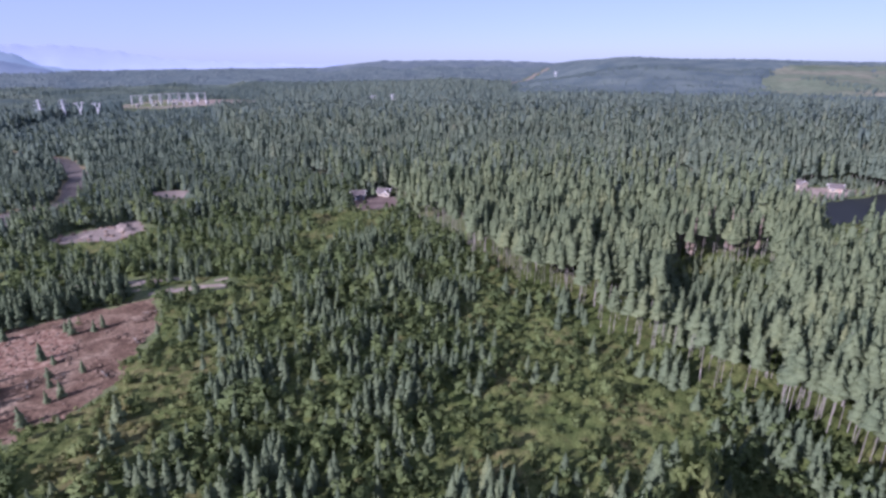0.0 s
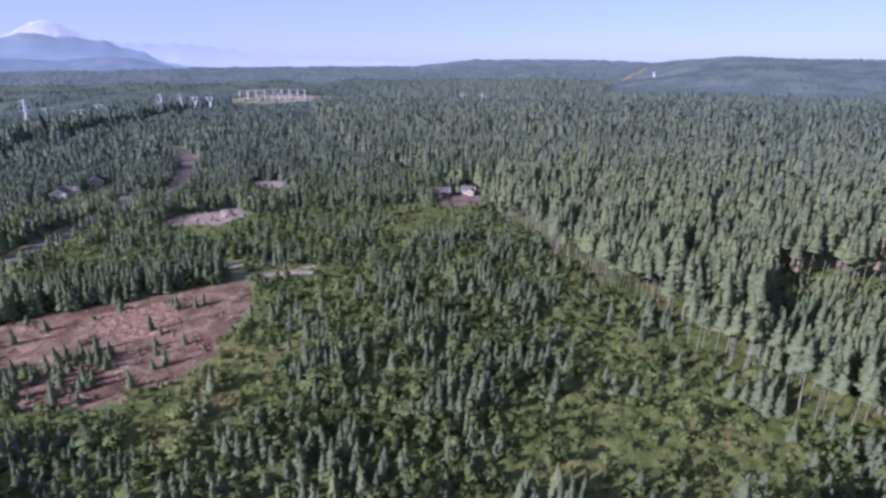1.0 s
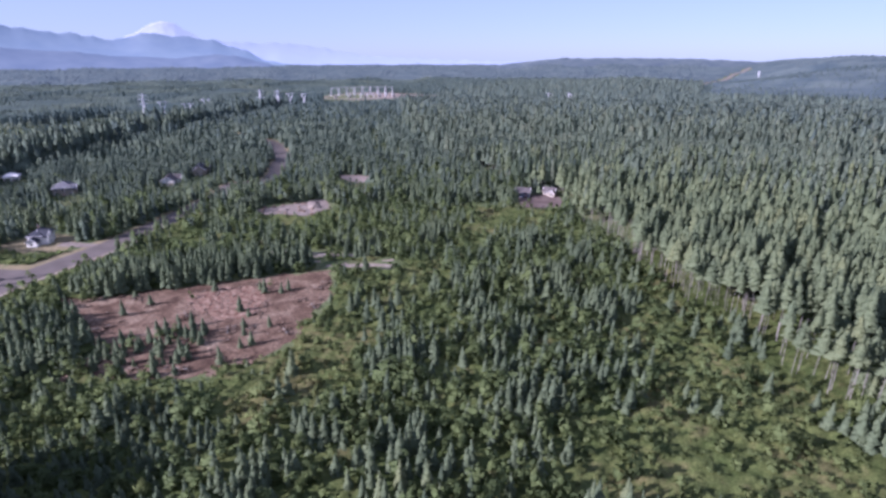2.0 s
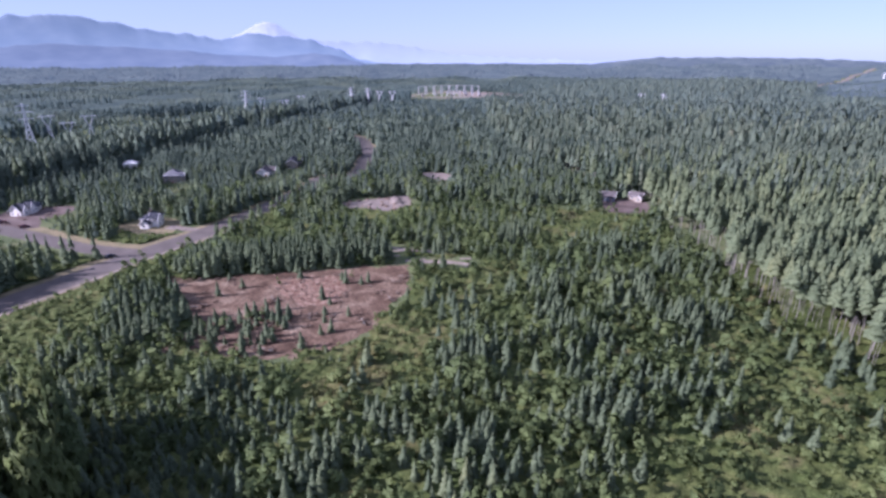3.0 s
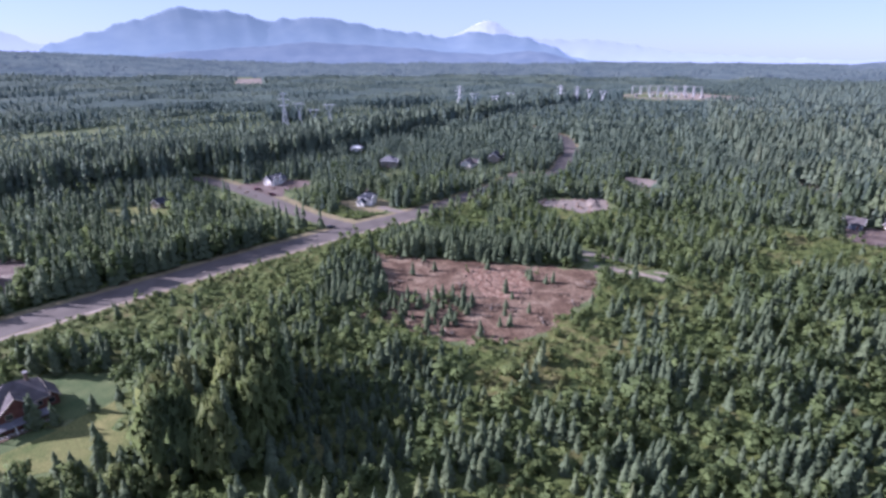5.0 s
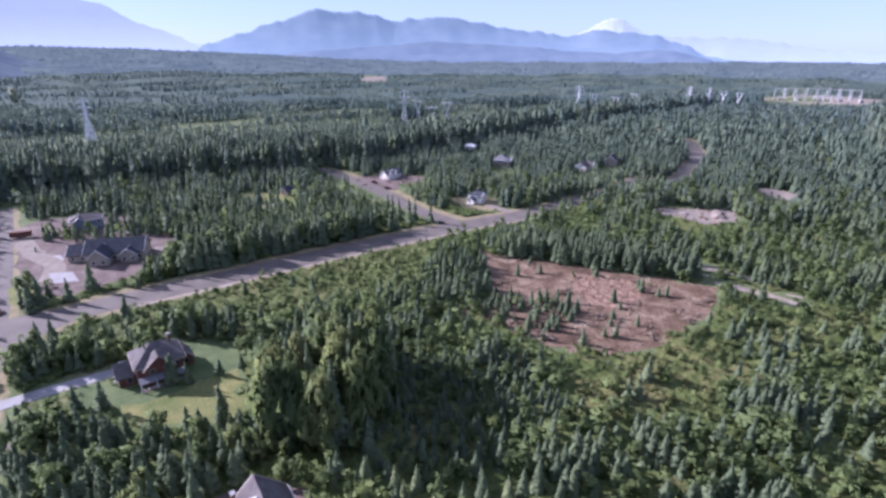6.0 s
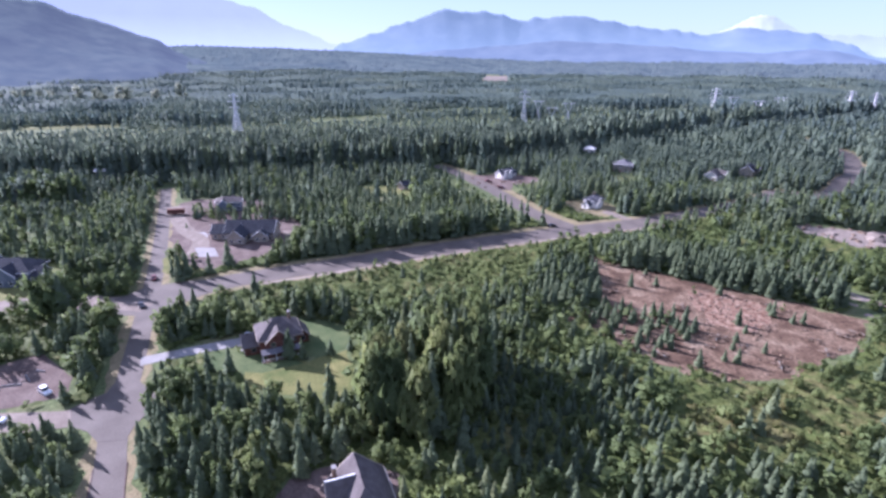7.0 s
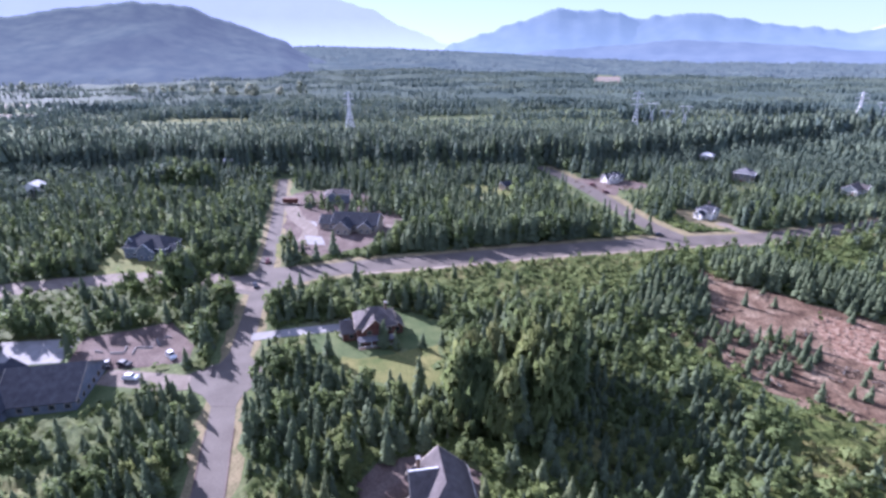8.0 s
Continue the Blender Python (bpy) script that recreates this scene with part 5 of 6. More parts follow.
def hip_roof(bm, w, d, h, rise, over=0.6, thick=0.22):
    x, y = w / 2 + over, d / 2 + over
    run = min(x, y) * 0.95
    rx, ry = x - run, y - run
    lo = [bm.verts.new((sx * x, sy * y, h)) for sx, sy in ((-1, -1), (1, -1), (1, 1), (-1, 1))]
    ed = [bm.verts.new((sx * x, sy * y, h + thick)) for sx, sy in ((-1, -1), (1, -1), (1, 1), (-1, 1))]
    if rx > ry:
        p, q = bm.verts.new((-rx, 0, h + rise)), bm.verts.new((rx, 0, h + rise))
        faces = [(ed[0], ed[1], q, p), (ed[2], ed[3], p, q), (ed[1], ed[2], q), (ed[3], ed[0], p)]
    else:
        p, q = bm.verts.new((0, -ry, h + rise)), bm.verts.new((0, ry, h + rise))
        faces = [(ed[1], ed[2], q, p), (ed[3], ed[0], p, q), (ed[0], ed[1], p), (ed[2], ed[3], q)]
    for f in faces:
        bm.faces.new(f)
    bm.faces.new(lo)
    for i in range(4):
        j = (i + 1) % 4
        bm.faces.new((lo[i], lo[j], ed[j], ed[i]))
    bmesh.ops.recalc_face_normals(bm, faces=bm.faces)


def half_hip_wall(bm, w, d, h, rise):
    """Walls under a roof with a gable at its -x end and a hip at its +x end."""
    x, y = w / 2, d / 2
    v = [bm.verts.new(c) for c in ((-x, -y, -0.3), (x, -y, -0.3), (x, y, -0.3), (-x, y, -0.3), (-x, -y, h), (x, -y, h), (x, y, h), (-x, y, h), (-x, 0, h + rise))]
    for q in ((0, 3, 2, 1), (0, 1, 5, 4), (1, 2, 6, 5), (2, 3, 7, 6), (0, 4, 8, 7, 3), (4, 5, 8), (5, 6, 8), (6, 7, 8)):
        bm.faces.new([v[i] for i in q])
    bmesh.ops.recalc_face_normals(bm, faces=bm.faces)


def half_hip_roof(bm, w, d, h, rise, over=0.6, thick=0.22):
    x, y = w / 2 + over, d / 2 + over
    drop = rise / (d / 2) * over
    flat = [(-x, -y, h - drop), (x, -y, h - drop), (x, y, h - drop), (-x, y, h - drop), (-x, 0, h + rise), (x - y, 0, h + rise)]
    lo = [bm.verts.new((a, b, c + 0.03)) for a, b, c in flat]
    up = [bm.verts.new((a, b, c + thick + 0.03)) for a, b, c in flat]
    for q in ((0, 1, 5, 4), (2, 3, 4, 5), (1, 2, 5)):
        bm.faces.new([up[i] for i in q])
        bm.faces.new([lo[i] for i in reversed(q)])
    for i, j in ((0, 1), (1, 2), (2, 3), (3, 4), (4, 0)):
        bm.faces.new((lo[i], lo[j], up[j], up[i]))
    bmesh.ops.recalc_face_normals(bm, faces=bm.faces)


def house(name, label, m, wings, wall, roof, trim=M_TRIM, door=M_DOOR, chimney=None, group="", windows=True):
    """A house of several wings (x, y, w, d, h, rise, style); style gx or gy is a gable along that axis, hip a hipped roof, end a gable with one hipped end."""
    top = thing(name, label, "house", m, group)

    def covered(px, py, me):
        return any(k != me and abs(px - q[0]) < q[2] / 2 + 0.05 and abs(py - q[1]) < q[3] / 2 + 0.05 for k, q in enumerate(wings))

    for k, (wx, wy, w, d, h, rise, style) in enumerate(wings):
        shift = Matrix.Translation((wx, wy, 0.0))
        bm = bmesh.new()
        if style == "hip":
            box(bm, -w / 2, w / 2, -d / 2, d / 2, -0.3, h)
        elif style == "end":
            half_hip_wall(bm, w, d, h, rise)
        else:
            gable_wall(bm, w, d, h, rise, style == "gx")
        bm.transform(shift)
        body = part("wall", bm, wall, top)
        bm = bmesh.new()
        if style == "hip":
            hip_roof(bm, w, d, h, rise)
        elif style == "end":
            half_hip_roof(bm, w, d, h, rise)
        else:
            gable_roof(bm, w, d, h, rise, style == "gx")
        bm.transform(shift)
        cover = part("roof", bm, roof, top)
        o = 0.63
        boards = []
        for s in (-1, 1):
            if style == "end":
                dz = rise / (d / 2) * 0.6
                boards.append(((-w / 2 - o, s * (d / 2 + o), h - dz + 0.1), (w / 2 + o, s * (d / 2 + o), h - dz + 0.1)))
                boards.append(((-w / 2 - o, s * (d / 2 + 0.6), h - dz + 0.1), (-w / 2 - o, 0, h + rise + 0.1)))
            elif style == "hip":
                boards.append(((-w / 2 - o, s * (d / 2 + o), h + 0.03), (w / 2 + o, s * (d / 2 + o), h + 0.03)))
                boards.append(((s * (w / 2 + o), -d / 2 - o + 0.15, h + 0.03), (s * (w / 2 + o), d / 2 + o - 0.15, h + 0.03)))
            else:
                b = (d if style == "gx" else w) / 2
                e = (w if style == "gx" else d) / 2 + o
                dz = rise / b * 0.6
                for side in (-1, 1):
                    lo, hi = (side * (b + 0.6), h - dz + 0.1), (0, h + rise + 0.1)
                    boards.append(((s * e, lo[0], lo[1]), (s * e, hi[0], hi[1])) if style == "gx" else ((lo[0], s * e, lo[1]), (hi[0], s * e, hi[1])))
        for p, q in boards:
            bm = bmesh.new()
            beam(bm, p, q, 0.24)
            bm.transform(shift)
            part("fascia", bm, trim, cover, "pale painted edge board")
        if not windows:
            continue
        floors = max(1, int(h / 2.7))
        for nx, ny, run, off in ((1, 0, d, w / 2), (-1, 0, d, w / 2), (0, 1, w, d / 2), (0, -1, w, d / 2)):
            count = max(1, int(run / 3.2))
            for fl in range(floors):
                for i in range(count):
                    u = (i + 0.5) / count * run - run / 2
                    px, py = (nx * off, u) if nx else (u, ny * off)
                    if covered(wx + px, wy + py, k):
                        continue
                    z = 1.0 + fl * 2.8
                    is_door = fl == 0 and i == count // 2 and (nx, ny) == (0, -1) and k == 0
                    ww, wh = (1.0, 2.1) if is_door else (1.35, 1.35)
                    z0 = 0.05 if is_door else z
                    mat = Matrix.Translation((wx + px, wy + py, z0)) @ Matrix.Rotation(math.atan2(ny, nx), 4, 'Z')
                    bm = bmesh.new()
                    for y0, y1, a, b in ((-ww / 2 - 0.12, -ww / 2, -0.1, wh + 0.12), (ww / 2, ww / 2 + 0.12, -0.1, wh + 0.12),
                                         (-ww / 2, ww / 2, -0.1, 0.0), (-ww / 2, ww / 2, wh, wh + 0.12)):
                        box(bm, -0.05, 0.09, y0, y1, a, b)
                    bm.transform(mat)
                    fr = part("door_frame" if is_door else "window", bm, trim, top)
                    bm = bmesh.new()
                    box(bm, -0.05, 0.04, -ww / 2, ww / 2, 0.0, wh)
                    bm.transform(mat)
                    part("door" if is_door else "pane", bm, door if is_door else M_GLASS, fr)
    if chimney:
        cx, cy, cz = chimney
        bm = bmesh.new()
        box(bm, cx - 0.5, cx + 0.5, cy - 0.4, cy + 0.4, cz - 3.0, cz, 0.04)
        ch = part("chimney", bm, M_STONE, top)
        bm = bmesh.new()
        box(bm, cx - 0.6, cx + 0.6, cy - 0.5, cy + 0.5, cz, cz + 0.15)
        part("chimney_cap", bm, M_CONCRETE, ch)
    return top


def garage_door(parent, x, y, face, width=4.8):
    """A panelled garage door on the -y or +x side of a wing."""
    bm = bmesh.new()
    for i in range(4):
        box(bm, -0.05, 0.05, -width / 2, width / 2, 0.05 + i * 0.56, 0.58 + i * 0.56, 0.03)
    bm.transform(Matrix.Translation((x, y, 0)) @ Matrix.Rotation(radians(face), 4, 'Z'))
    part("garage_door", bm, M_TRIM, parent, "white panelled garage door")


def porch(parent, x, y, w, d, h, mat, pitch=0.6):
    """An open porch with a lean-to roof that slopes to +x, on posts."""
    bm = bmesh.new()
    v = [bm.verts.new(c) for c in ((x, y - w / 2, h + pitch), (x + d, y - w / 2, h), (x + d, y + w / 2, h), (x, y + w / 2, h + pitch))]
    u = [bm.verts.new(p.co + Vector((0, 0, 0.2))) for p in v]
    bm.faces.new(v)
    bm.faces.new(u)
    for i in range(4):
        j = (i + 1) % 4
        bm.faces.new((v[i], v[j], u[j], u[i]))
    bmesh.ops.recalc_face_normals(bm, faces=bm.faces)
    part("porch_roof", bm, mat, parent)
    for i in range(4):
        yy = y - w / 2 + 0.3 + i * (w - 0.6) / 3
        bm = bmesh.new()
        box(bm, x + d - 0.45, x + d - 0.2, yy - 0.13, yy + 0.13, 0.0, h + 0.1, 0.02)
        part("porch_post", bm, M_TRIM, parent, "white porch post")
    bm = bmesh.new()
    box(bm, x, x + d, y - w / 2, y + w / 2, -0.2, 0.22)
    part("porch_floor", bm, M_LOG, parent, "brown wooden porch floor")
    bm = bmesh.new()
    box(bm, x + d - 0.3, x + d - 0.22, y - w / 2, y + w / 2, 0.95, 1.05)
    for i in range(int(w / 0.5)):
        yy = y - w / 2 + 0.25 + i * 0.5
        box(bm, x + d - 0.29, x + d - 0.23, yy - 0.03, yy + 0.03, 0.22, 0.95)
    part("porch_rail", bm, M_TRIM, parent, "white railing")


h1 = house("house", "tan house with brown shingle roof and white gable trim", pose(-86.2, 10.4, 0, 0, 0, 3),
           [(0, 0, 16.0, 11.6, 3.0, 5.3, "end"), (-2.6, -3.6, 9.6, 6.0, 2.8, 4.9, "gy"), (3.6, -7.4, 5.4, 3.4, 2.6, 1.3, "gx")], M_WALL_TAN, M_ROOF_BROWN, M_WALL_TAN,
           chimney=(-6.6, -4.6, 7.6))
cap = bmesh.new()
beam(cap, (-2.6, -7.2, 8.02), (-2.6, -0.9, 8.02), 0.3)
part("ridge_cap", cap, M_TRIM, h1, "white ridge cap of the cross gable")
for gutter_x in (-8.0, 2.0):
    cap = bmesh.new()
    beam(cap, (gutter_x, 6.52, 2.5), (gutter_x + 9.9, 6.52, 2.5), 0.26)
    part("gutter", cap, M_TRIM, h1, "white gutter along the eave")
h2 = house("house", "rust-brown two-storey house with hipped weathered brown roof", pose(-161, -4, 0, 0, 0, 6),
           [(0, 0, 11, 12.5, 5.8, 4.6, "hip"), (5.2, -0.5, 3.0, 7.5, 5.6, 3.4, "gx"), (-1, -8, 7.5, 5.5, 3.2, 2.6, "gy"), (-2, 7.4, 6, 3.5, 3.0, 1.8, "gx")],
           M_WALL_RUST, M_ROOF_BROWN, M_WALL_TAN, chimney=(-2, 4, 10.6))
garage_door(h2, -1, -10.79, -90, 5.0)
porch(h2, 6.73, 0.0, 12.5, 2.6, 2.6, M_ROOF_GREY)
h5 = house("house", "large house with charcoal roof and cream edge boards", pose(-139, -93, 0, 0, 0, 4),
           [(0, 0, 20, 19, 3.2, 5.6, "gy"), (4.5, -12.5, 22, 11, 3.4, 4.8, "gx"), (-6, -19, 10, 12, 3.4, 3.8, "gy")],
           M_WALL_GREY, M_ROOF_DARK, M_WALL_TAN)
h6 = house("house", "dark slate-blue house with steep gables by side road", pose(-250, -107, 0, 0, 0, -12),
           [(0, 0, 13, 20, 5.2, 4.4, "hip"), (-1, -8, 9, 6, 5.0, 4.0, "gx"), (6, 2, 6, 8, 4.6, 3.6, "gx"), (2, 10.5, 8, 6, 3.4, 2.6, "gy")], M_WALL_GREY, M_ROOF_DARK)
h7 = house("house", "broad house with dark shingle roof and pale gable front", pose(-277, -13, 0, 0, 0, -17),
           [(0, 0, 13, 24, 4.2, 4.6, "gy"), (8, -4.7, 9, 8, 3.9, 3.6, "gx"), (0, -15.5, 10, 8, 3.4, 3.2, "gy"), (7.2, 6.5, 4, 7, 3.6, 2.4, "gx")], M_WALL_TAN, M_ROOF_DARK,
           chimney=(-3.0, 4.0, 9.8))
garage_door(h7, 0, -19.54, -90, 5.0)
house("house", "grey two-storey house half hidden by firs", pose(-333, -27, 0, 0, 0, 0),
      [(0, 0, 10, 14, 5.6, 2.6, "hip"), (4, -3, 5, 6, 5.2, 2.4, "gx")], M_WALL_GREY, M_ROOF_BROWN)
h8 = house("house", "white house with twin steep front gables and dark roof", pose(-362, 164, 0, 0, 0, 20) @ Matrix.Scale(0.85, 4),
           [(0, 0, 8, 15, 4.0, 3.8, "gy"), (3.6, -4.6, 4.5, 4.6, 4.2, 3.6, "gx"), (3.6, 1.2, 4.5, 4.6, 4.2, 3.6, "gx"), (-1, 9.5, 6, 6, 3.0, 2.2, "gy")], M_WALL_WHITE, M_ROOF_DARK)
garage_door(h8, -1, 12.56, 90, 4.4)
h4 = house("house", "white house with charcoal roof among firs", pose(-274, 184, 0, 0, 0, 24) @ Matrix.Scale(0.8, 4),
           [(0, 0, 9, 13, 5.6, 3.6, "hip"), (4, -3, 6, 6, 5.4, 3.4, "gx"), (0, -8.5, 6, 5, 3.2, 2.4, "gy")], M_WALL_WHITE, M_ROOF_DARK, chimney=(-2, 3, 10.2))
house("house", "house with bright pale metal roof in forest", pose(-434, 282, 0, 0, 0, 45) @ Matrix.Scale(0.75, 4), [(0, 0, 13, 12, 4.6, 3.4, "hip")], M_WALL_WHITE, M_ROOF_PALE)
house("house", "tan house with grey hipped roof in firs", pose(-355, 262, 0, 0, 0, 40), [(0, 0, 12, 13, 5.6, 3.6, "hip"), (5, -3, 5, 6, 4.6, 2.6, "gx")], M_WALL_TAN, M_ROOF_GREY)
house("house", "long brown-roofed house beside dirt yard", pose(-312, 310, 0, 0, 0, 30), [(0, 0, 9, 17, 3.6, 2.8, "gy"), (4, 4, 6, 6, 3.4, 2.4, "gx")], M_WALL_WHITE, M_ROOF_BROWN)
house("house", "charcoal-roofed house with pale gable", pose(-313, 343, 0, 0, 0, 35), [(0, 0, 9, 14, 4.6, 3.6, "gy"), (4, 2, 6, 6, 4.4, 3.0, "gx")], M_WALL_TAN, M_ROOF_DARK)
house("cabin", "grey-roofed wooden cabin in sandy yard", pose(-57, 351, 0, 0, 0, 10), [(0, 0, 9, 7, 3.4, 2.4, "gx")], M_WALL_GREY, M_ROOF_BROWN)
house("cabin", "small tan cabin by tall firs", pose(-40, 360, 0, 0, 0, -15), [(0, 0, 8, 6, 3.0, 2.2, "gx"), (3, -3, 4, 4, 2.8, 1.6, "gy")], M_WALL_TAN, M_ROOF_BROWN)
house("cabin", "small white house among tall firs", pose(180, 424, 0, 0, 0, 20), [(0, 0, 10, 7, 3.4, 2.2, "gx")], M_WALL_TAN, M_ROOF_PALE)
house("cabin", "tan house in pale yard among firs", pose(254, 428, 0, 0, 0, -10), [(0, 0, 12, 8, 3.6, 2.4, "gx")], M_WALL_TAN, M_ROOF_BROWN)
house("cabin", "tan lakeside house with brown gable roof", pose(252, 372, 0, 0, 0, 15), [(0, 0, 7, 6, 4.4, 2.2, "gy")], M_WALL_TAN, M_ROOF_BROWN)
house("cabin", "tan lakeside house with brown roof", pose(272, 364, 0, 0, 0, -20), [(0, 0, 8, 6, 3.2, 2.2, "gx")], M_WALL_TAN, M_ROOF_BROWN)
house("cabin", "small pale-roofed house in western firs", pose(-368, -222, 0, 0, 0, 0), [(0, 0, 9, 9, 8.0, 2.2, "gx")], M_WALL_WHITE, M_ROOF_PALE)
house("cabin", "pale-roofed shed before the tall tree belt", pose(-436, -115, 0, 0, 0, 10), [(0, 0, 10, 11, 9.0, 2.4, "hip")], M_WALL_WHITE, M_ROOF_PALE)
house("cabin", "small grey house in sunlit clearing", pose(-350, 84, 0, 0, 0, 30), [(0, 0, 6, 6, 3.4, 2.2, "gy")], M_WALL_TAN, M_ROOF_DARK)


# ---- vehicles ----
def car(label, paint, m, tall=0.0):
    """A car: body with sloped cabin, glass and four wheels."""
    top = thing("car", label, "car", m, "parked cars")
    bm = bmesh.new()
    prof = [(-2.25, 0.35), (2.25, 0.35), (2.3, 0.8), (1.9, 0.98 + tall * 0.3), (1.0, 1.05 + tall * 0.3), (0.4, 1.5 + tall), (-1.5, 1.52 + tall), (-2.15, 1.05 + tall * 0.5), (-2.3, 0.7)]
    sides = [[bm.verts.new((x, s * (0.92 if z < 1.2 else 0.76), z)) for x, z in prof] for s in (-1, 1)]
    bm.faces.new(sides[0])
    bm.faces.new(sides[1])
    for i in range(len(prof)):
        j = (i + 1) % len(prof)
        bm.faces.new((sides[0][i], sides[0][j], sides[1][j], sides[1][i]))
    bmesh.ops.recalc_face_normals(bm, faces=bm.faces)
    part("body", bm, paint, top)
    bm = bmesh.new()
    z0, z1 = 1.08 + tall * 0.3, 1.44 + tall
    for s in (-1, 1):
        v = [bm.verts.new(c) for c in ((0.75, s * 0.9, z0), (-1.8, s * 0.9, z0), (-1.4, s * 0.79, z1), (0.38, s * 0.79, z1))]
        bm.faces.new(v)
    v = [bm.verts.new(c) for c in ((1.0, -0.78, z0), (1.0, 0.78, z0), (0.46, 0.7, z1 + 0.03), (0.46, -0.7, z1 + 0.03))]
    bm.faces.new(v)
    bmesh.ops.translate(bm, verts=v, vec=(0.04, 0, 0.03))
    part("window", bm, M_GLASS, top)
    for wx in (-1.4, 1.4):
        for s in (-1, 1):
            bm = bmesh.new()
            bmesh.ops.create_cone(bm, cap_ends=True, segments=14, radius1=0.35, radius2=0.35, depth=0.24,
                                  matrix=Matrix.Translation((wx, s * 0.84, 0.35)) @ Matrix.Rotation(radians(90), 4, 'X'))
            wheel = part("wheel", bm, M_RUBBER, top)
            bm = bmesh.new()
            bmesh.ops.create_cone(bm, cap_ends=True, segments=10, radius1=0.2, radius2=0.18, depth=0.06,
                                  matrix=Matrix.Translation((wx, s * 0.97, 0.35)) @ Matrix.Rotation(radians(90), 4, 'X'))
            part("rim", bm, M_STEEL, wheel)
    return top


car("dark car on the lane near the junction", M_CAR_DARK, pose(-205.5, -52, 0.07, 0, 0, 20))
car("dark maroon car on the asphalt junction", M_CAR_RED, pose(-232, -52, 0.07, 0, 0, 8))
car("dark pickup on the avenue", M_CAR_DARK, pose(-245, 140, 0.07, 0, 0, 95), 0.25)
car("dark car parked by the big dark-roofed house", M_CAR_DARK, pose(-151, -84.6, 0.07, 0, 0, 20), 0.2)
car("black car parked on gravel drive", M_CAR_DARK, pose(-151, -79.6, 0.07, 0, 0, 70))
car("white van parked by bare lot", M_CAR_WHITE, pose(-154, -67, 0.07, 0, 0, 40), 0.5)
car("white car parked beside charcoal-roofed house", M_CAR_WHITE, pose(-143, -74.5, 0.07, 0, 0, 80), 0.2)
car("maroon car parked in brown gravel yard", M_CAR_RED, pose(-331, 148, 0.07, 0, 0, 60), 0.3)
car("dark pickup parked in brown gravel yard", M_CAR_RED, pose(-352, 147, 0.07, 0, 0, 75), 0.3)
car("white van at yard among firs", M_CAR_WHITE, pose(66.5, 187, 0.0, 0, 0, 30), 0.6)
car("white car parked on concrete forecourt", M_CAR_WHITE, pose(-169, -13, 0.11, 0, 0, 80), 0.1)



def trailer(m):
    """A closed box trailer on two axles."""
    top = thing("trailer", "dark brown box trailer parked on pale gravel", "trailer", m)
    bm = bmesh.new()
    box(bm, -4.5, 4.5, -1.3, 1.3, 0.7, 3.4, 0.06)
    part("body", bm, M_WALL_RUST, top)
    for wx in (-1.2, 0.0):
        for s in (-1, 1):
            bm = bmesh.new()
            bmesh.ops.create_cone(bm, cap_ends=True, segments=14, radius1=0.42, radius2=0.42, depth=0.3,
                                  matrix=Matrix.Translation((wx, s * 1.1, 0.42)) @ Matrix.Rotation(radians(90), 4, 'X'))
            part("wheel", bm, M_RUBBER, top)
    bm = bmesh.new()
    beam(bm, (4.5, 0, 0.8), (6.2, 0, 0.6), 0.14)
    part("drawbar", bm, M_STEEL, top)


trailer(pose(-331, -56, 0.07, 0, 0, 82))


# ---- power line ----
def lattice_tower(label, m, h, half=4.2):
    """A tall double-circuit lattice tower with three pairs of arms."""
    top = thing("lattice_tower", label, "power tower", m, "power line towers")
    waist, wz = 1.1, 0.52 * h
    for sx in (-1, 1):
        for sy in (-1, 1):
            bm = bmesh.new()
            beam(bm, (sx * half, sy * half, -0.5), (sx * waist, sy * waist, wz), 0.72)
            beam(bm, (sx * waist, sy * waist, wz), (sx * 0.6, sy * 0.6, h * 0.97), 0.58)
            part("leg", bm, M_STEEL, top)
    for k in range(4):
        bm = bmesh.new()
        rot = Matrix.Rotation(k * math.pi / 2, 3, 'Z')
        for i in range(9):
            z0, z1 = h * 0.97 * i / 9, h * 0.97 * (i + 1) / 9
            wd = [half + (waist - half) * min(1, z / wz) if z < wz else waist + (0.6 - waist) * (z - wz) / (h * 0.97 - wz) for z in (z0, z1)]
            a, b = rot @ Vector((wd[0], -wd[0], z0)), rot @ Vector((wd[1], wd[1], z1))
            c, d = rot @ Vector((wd[0], wd[0], z0)), rot @ Vector((wd[1], -wd[1], z1))
            beam(bm, a, b, 0.35)
            beam(bm, c, d, 0.35)
        part("bracing", bm, M_STEEL, top)
    for z, reach in ((0.62, 6.2), (0.77, 7.6), (0.91, 5.6)):
        bm = bmesh.new()
        for s in (-1, 1):
            for e in (-0.8, 0.8):
                beam(bm, (0.4 * s, e, z * h), (reach * s, 0, z * h + 0.2), 0.52)
            beam(bm, (0.6 * s, 0, z * h + 1.9), (reach * s, 0, z * h + 0.2), 0.29)
            beam(bm, (reach * s, 0, z * h + 0.2), (reach * s, 0, z * h - 2.2), 0.29)
        part("crossarm", bm, M_STEEL, top)
    return top


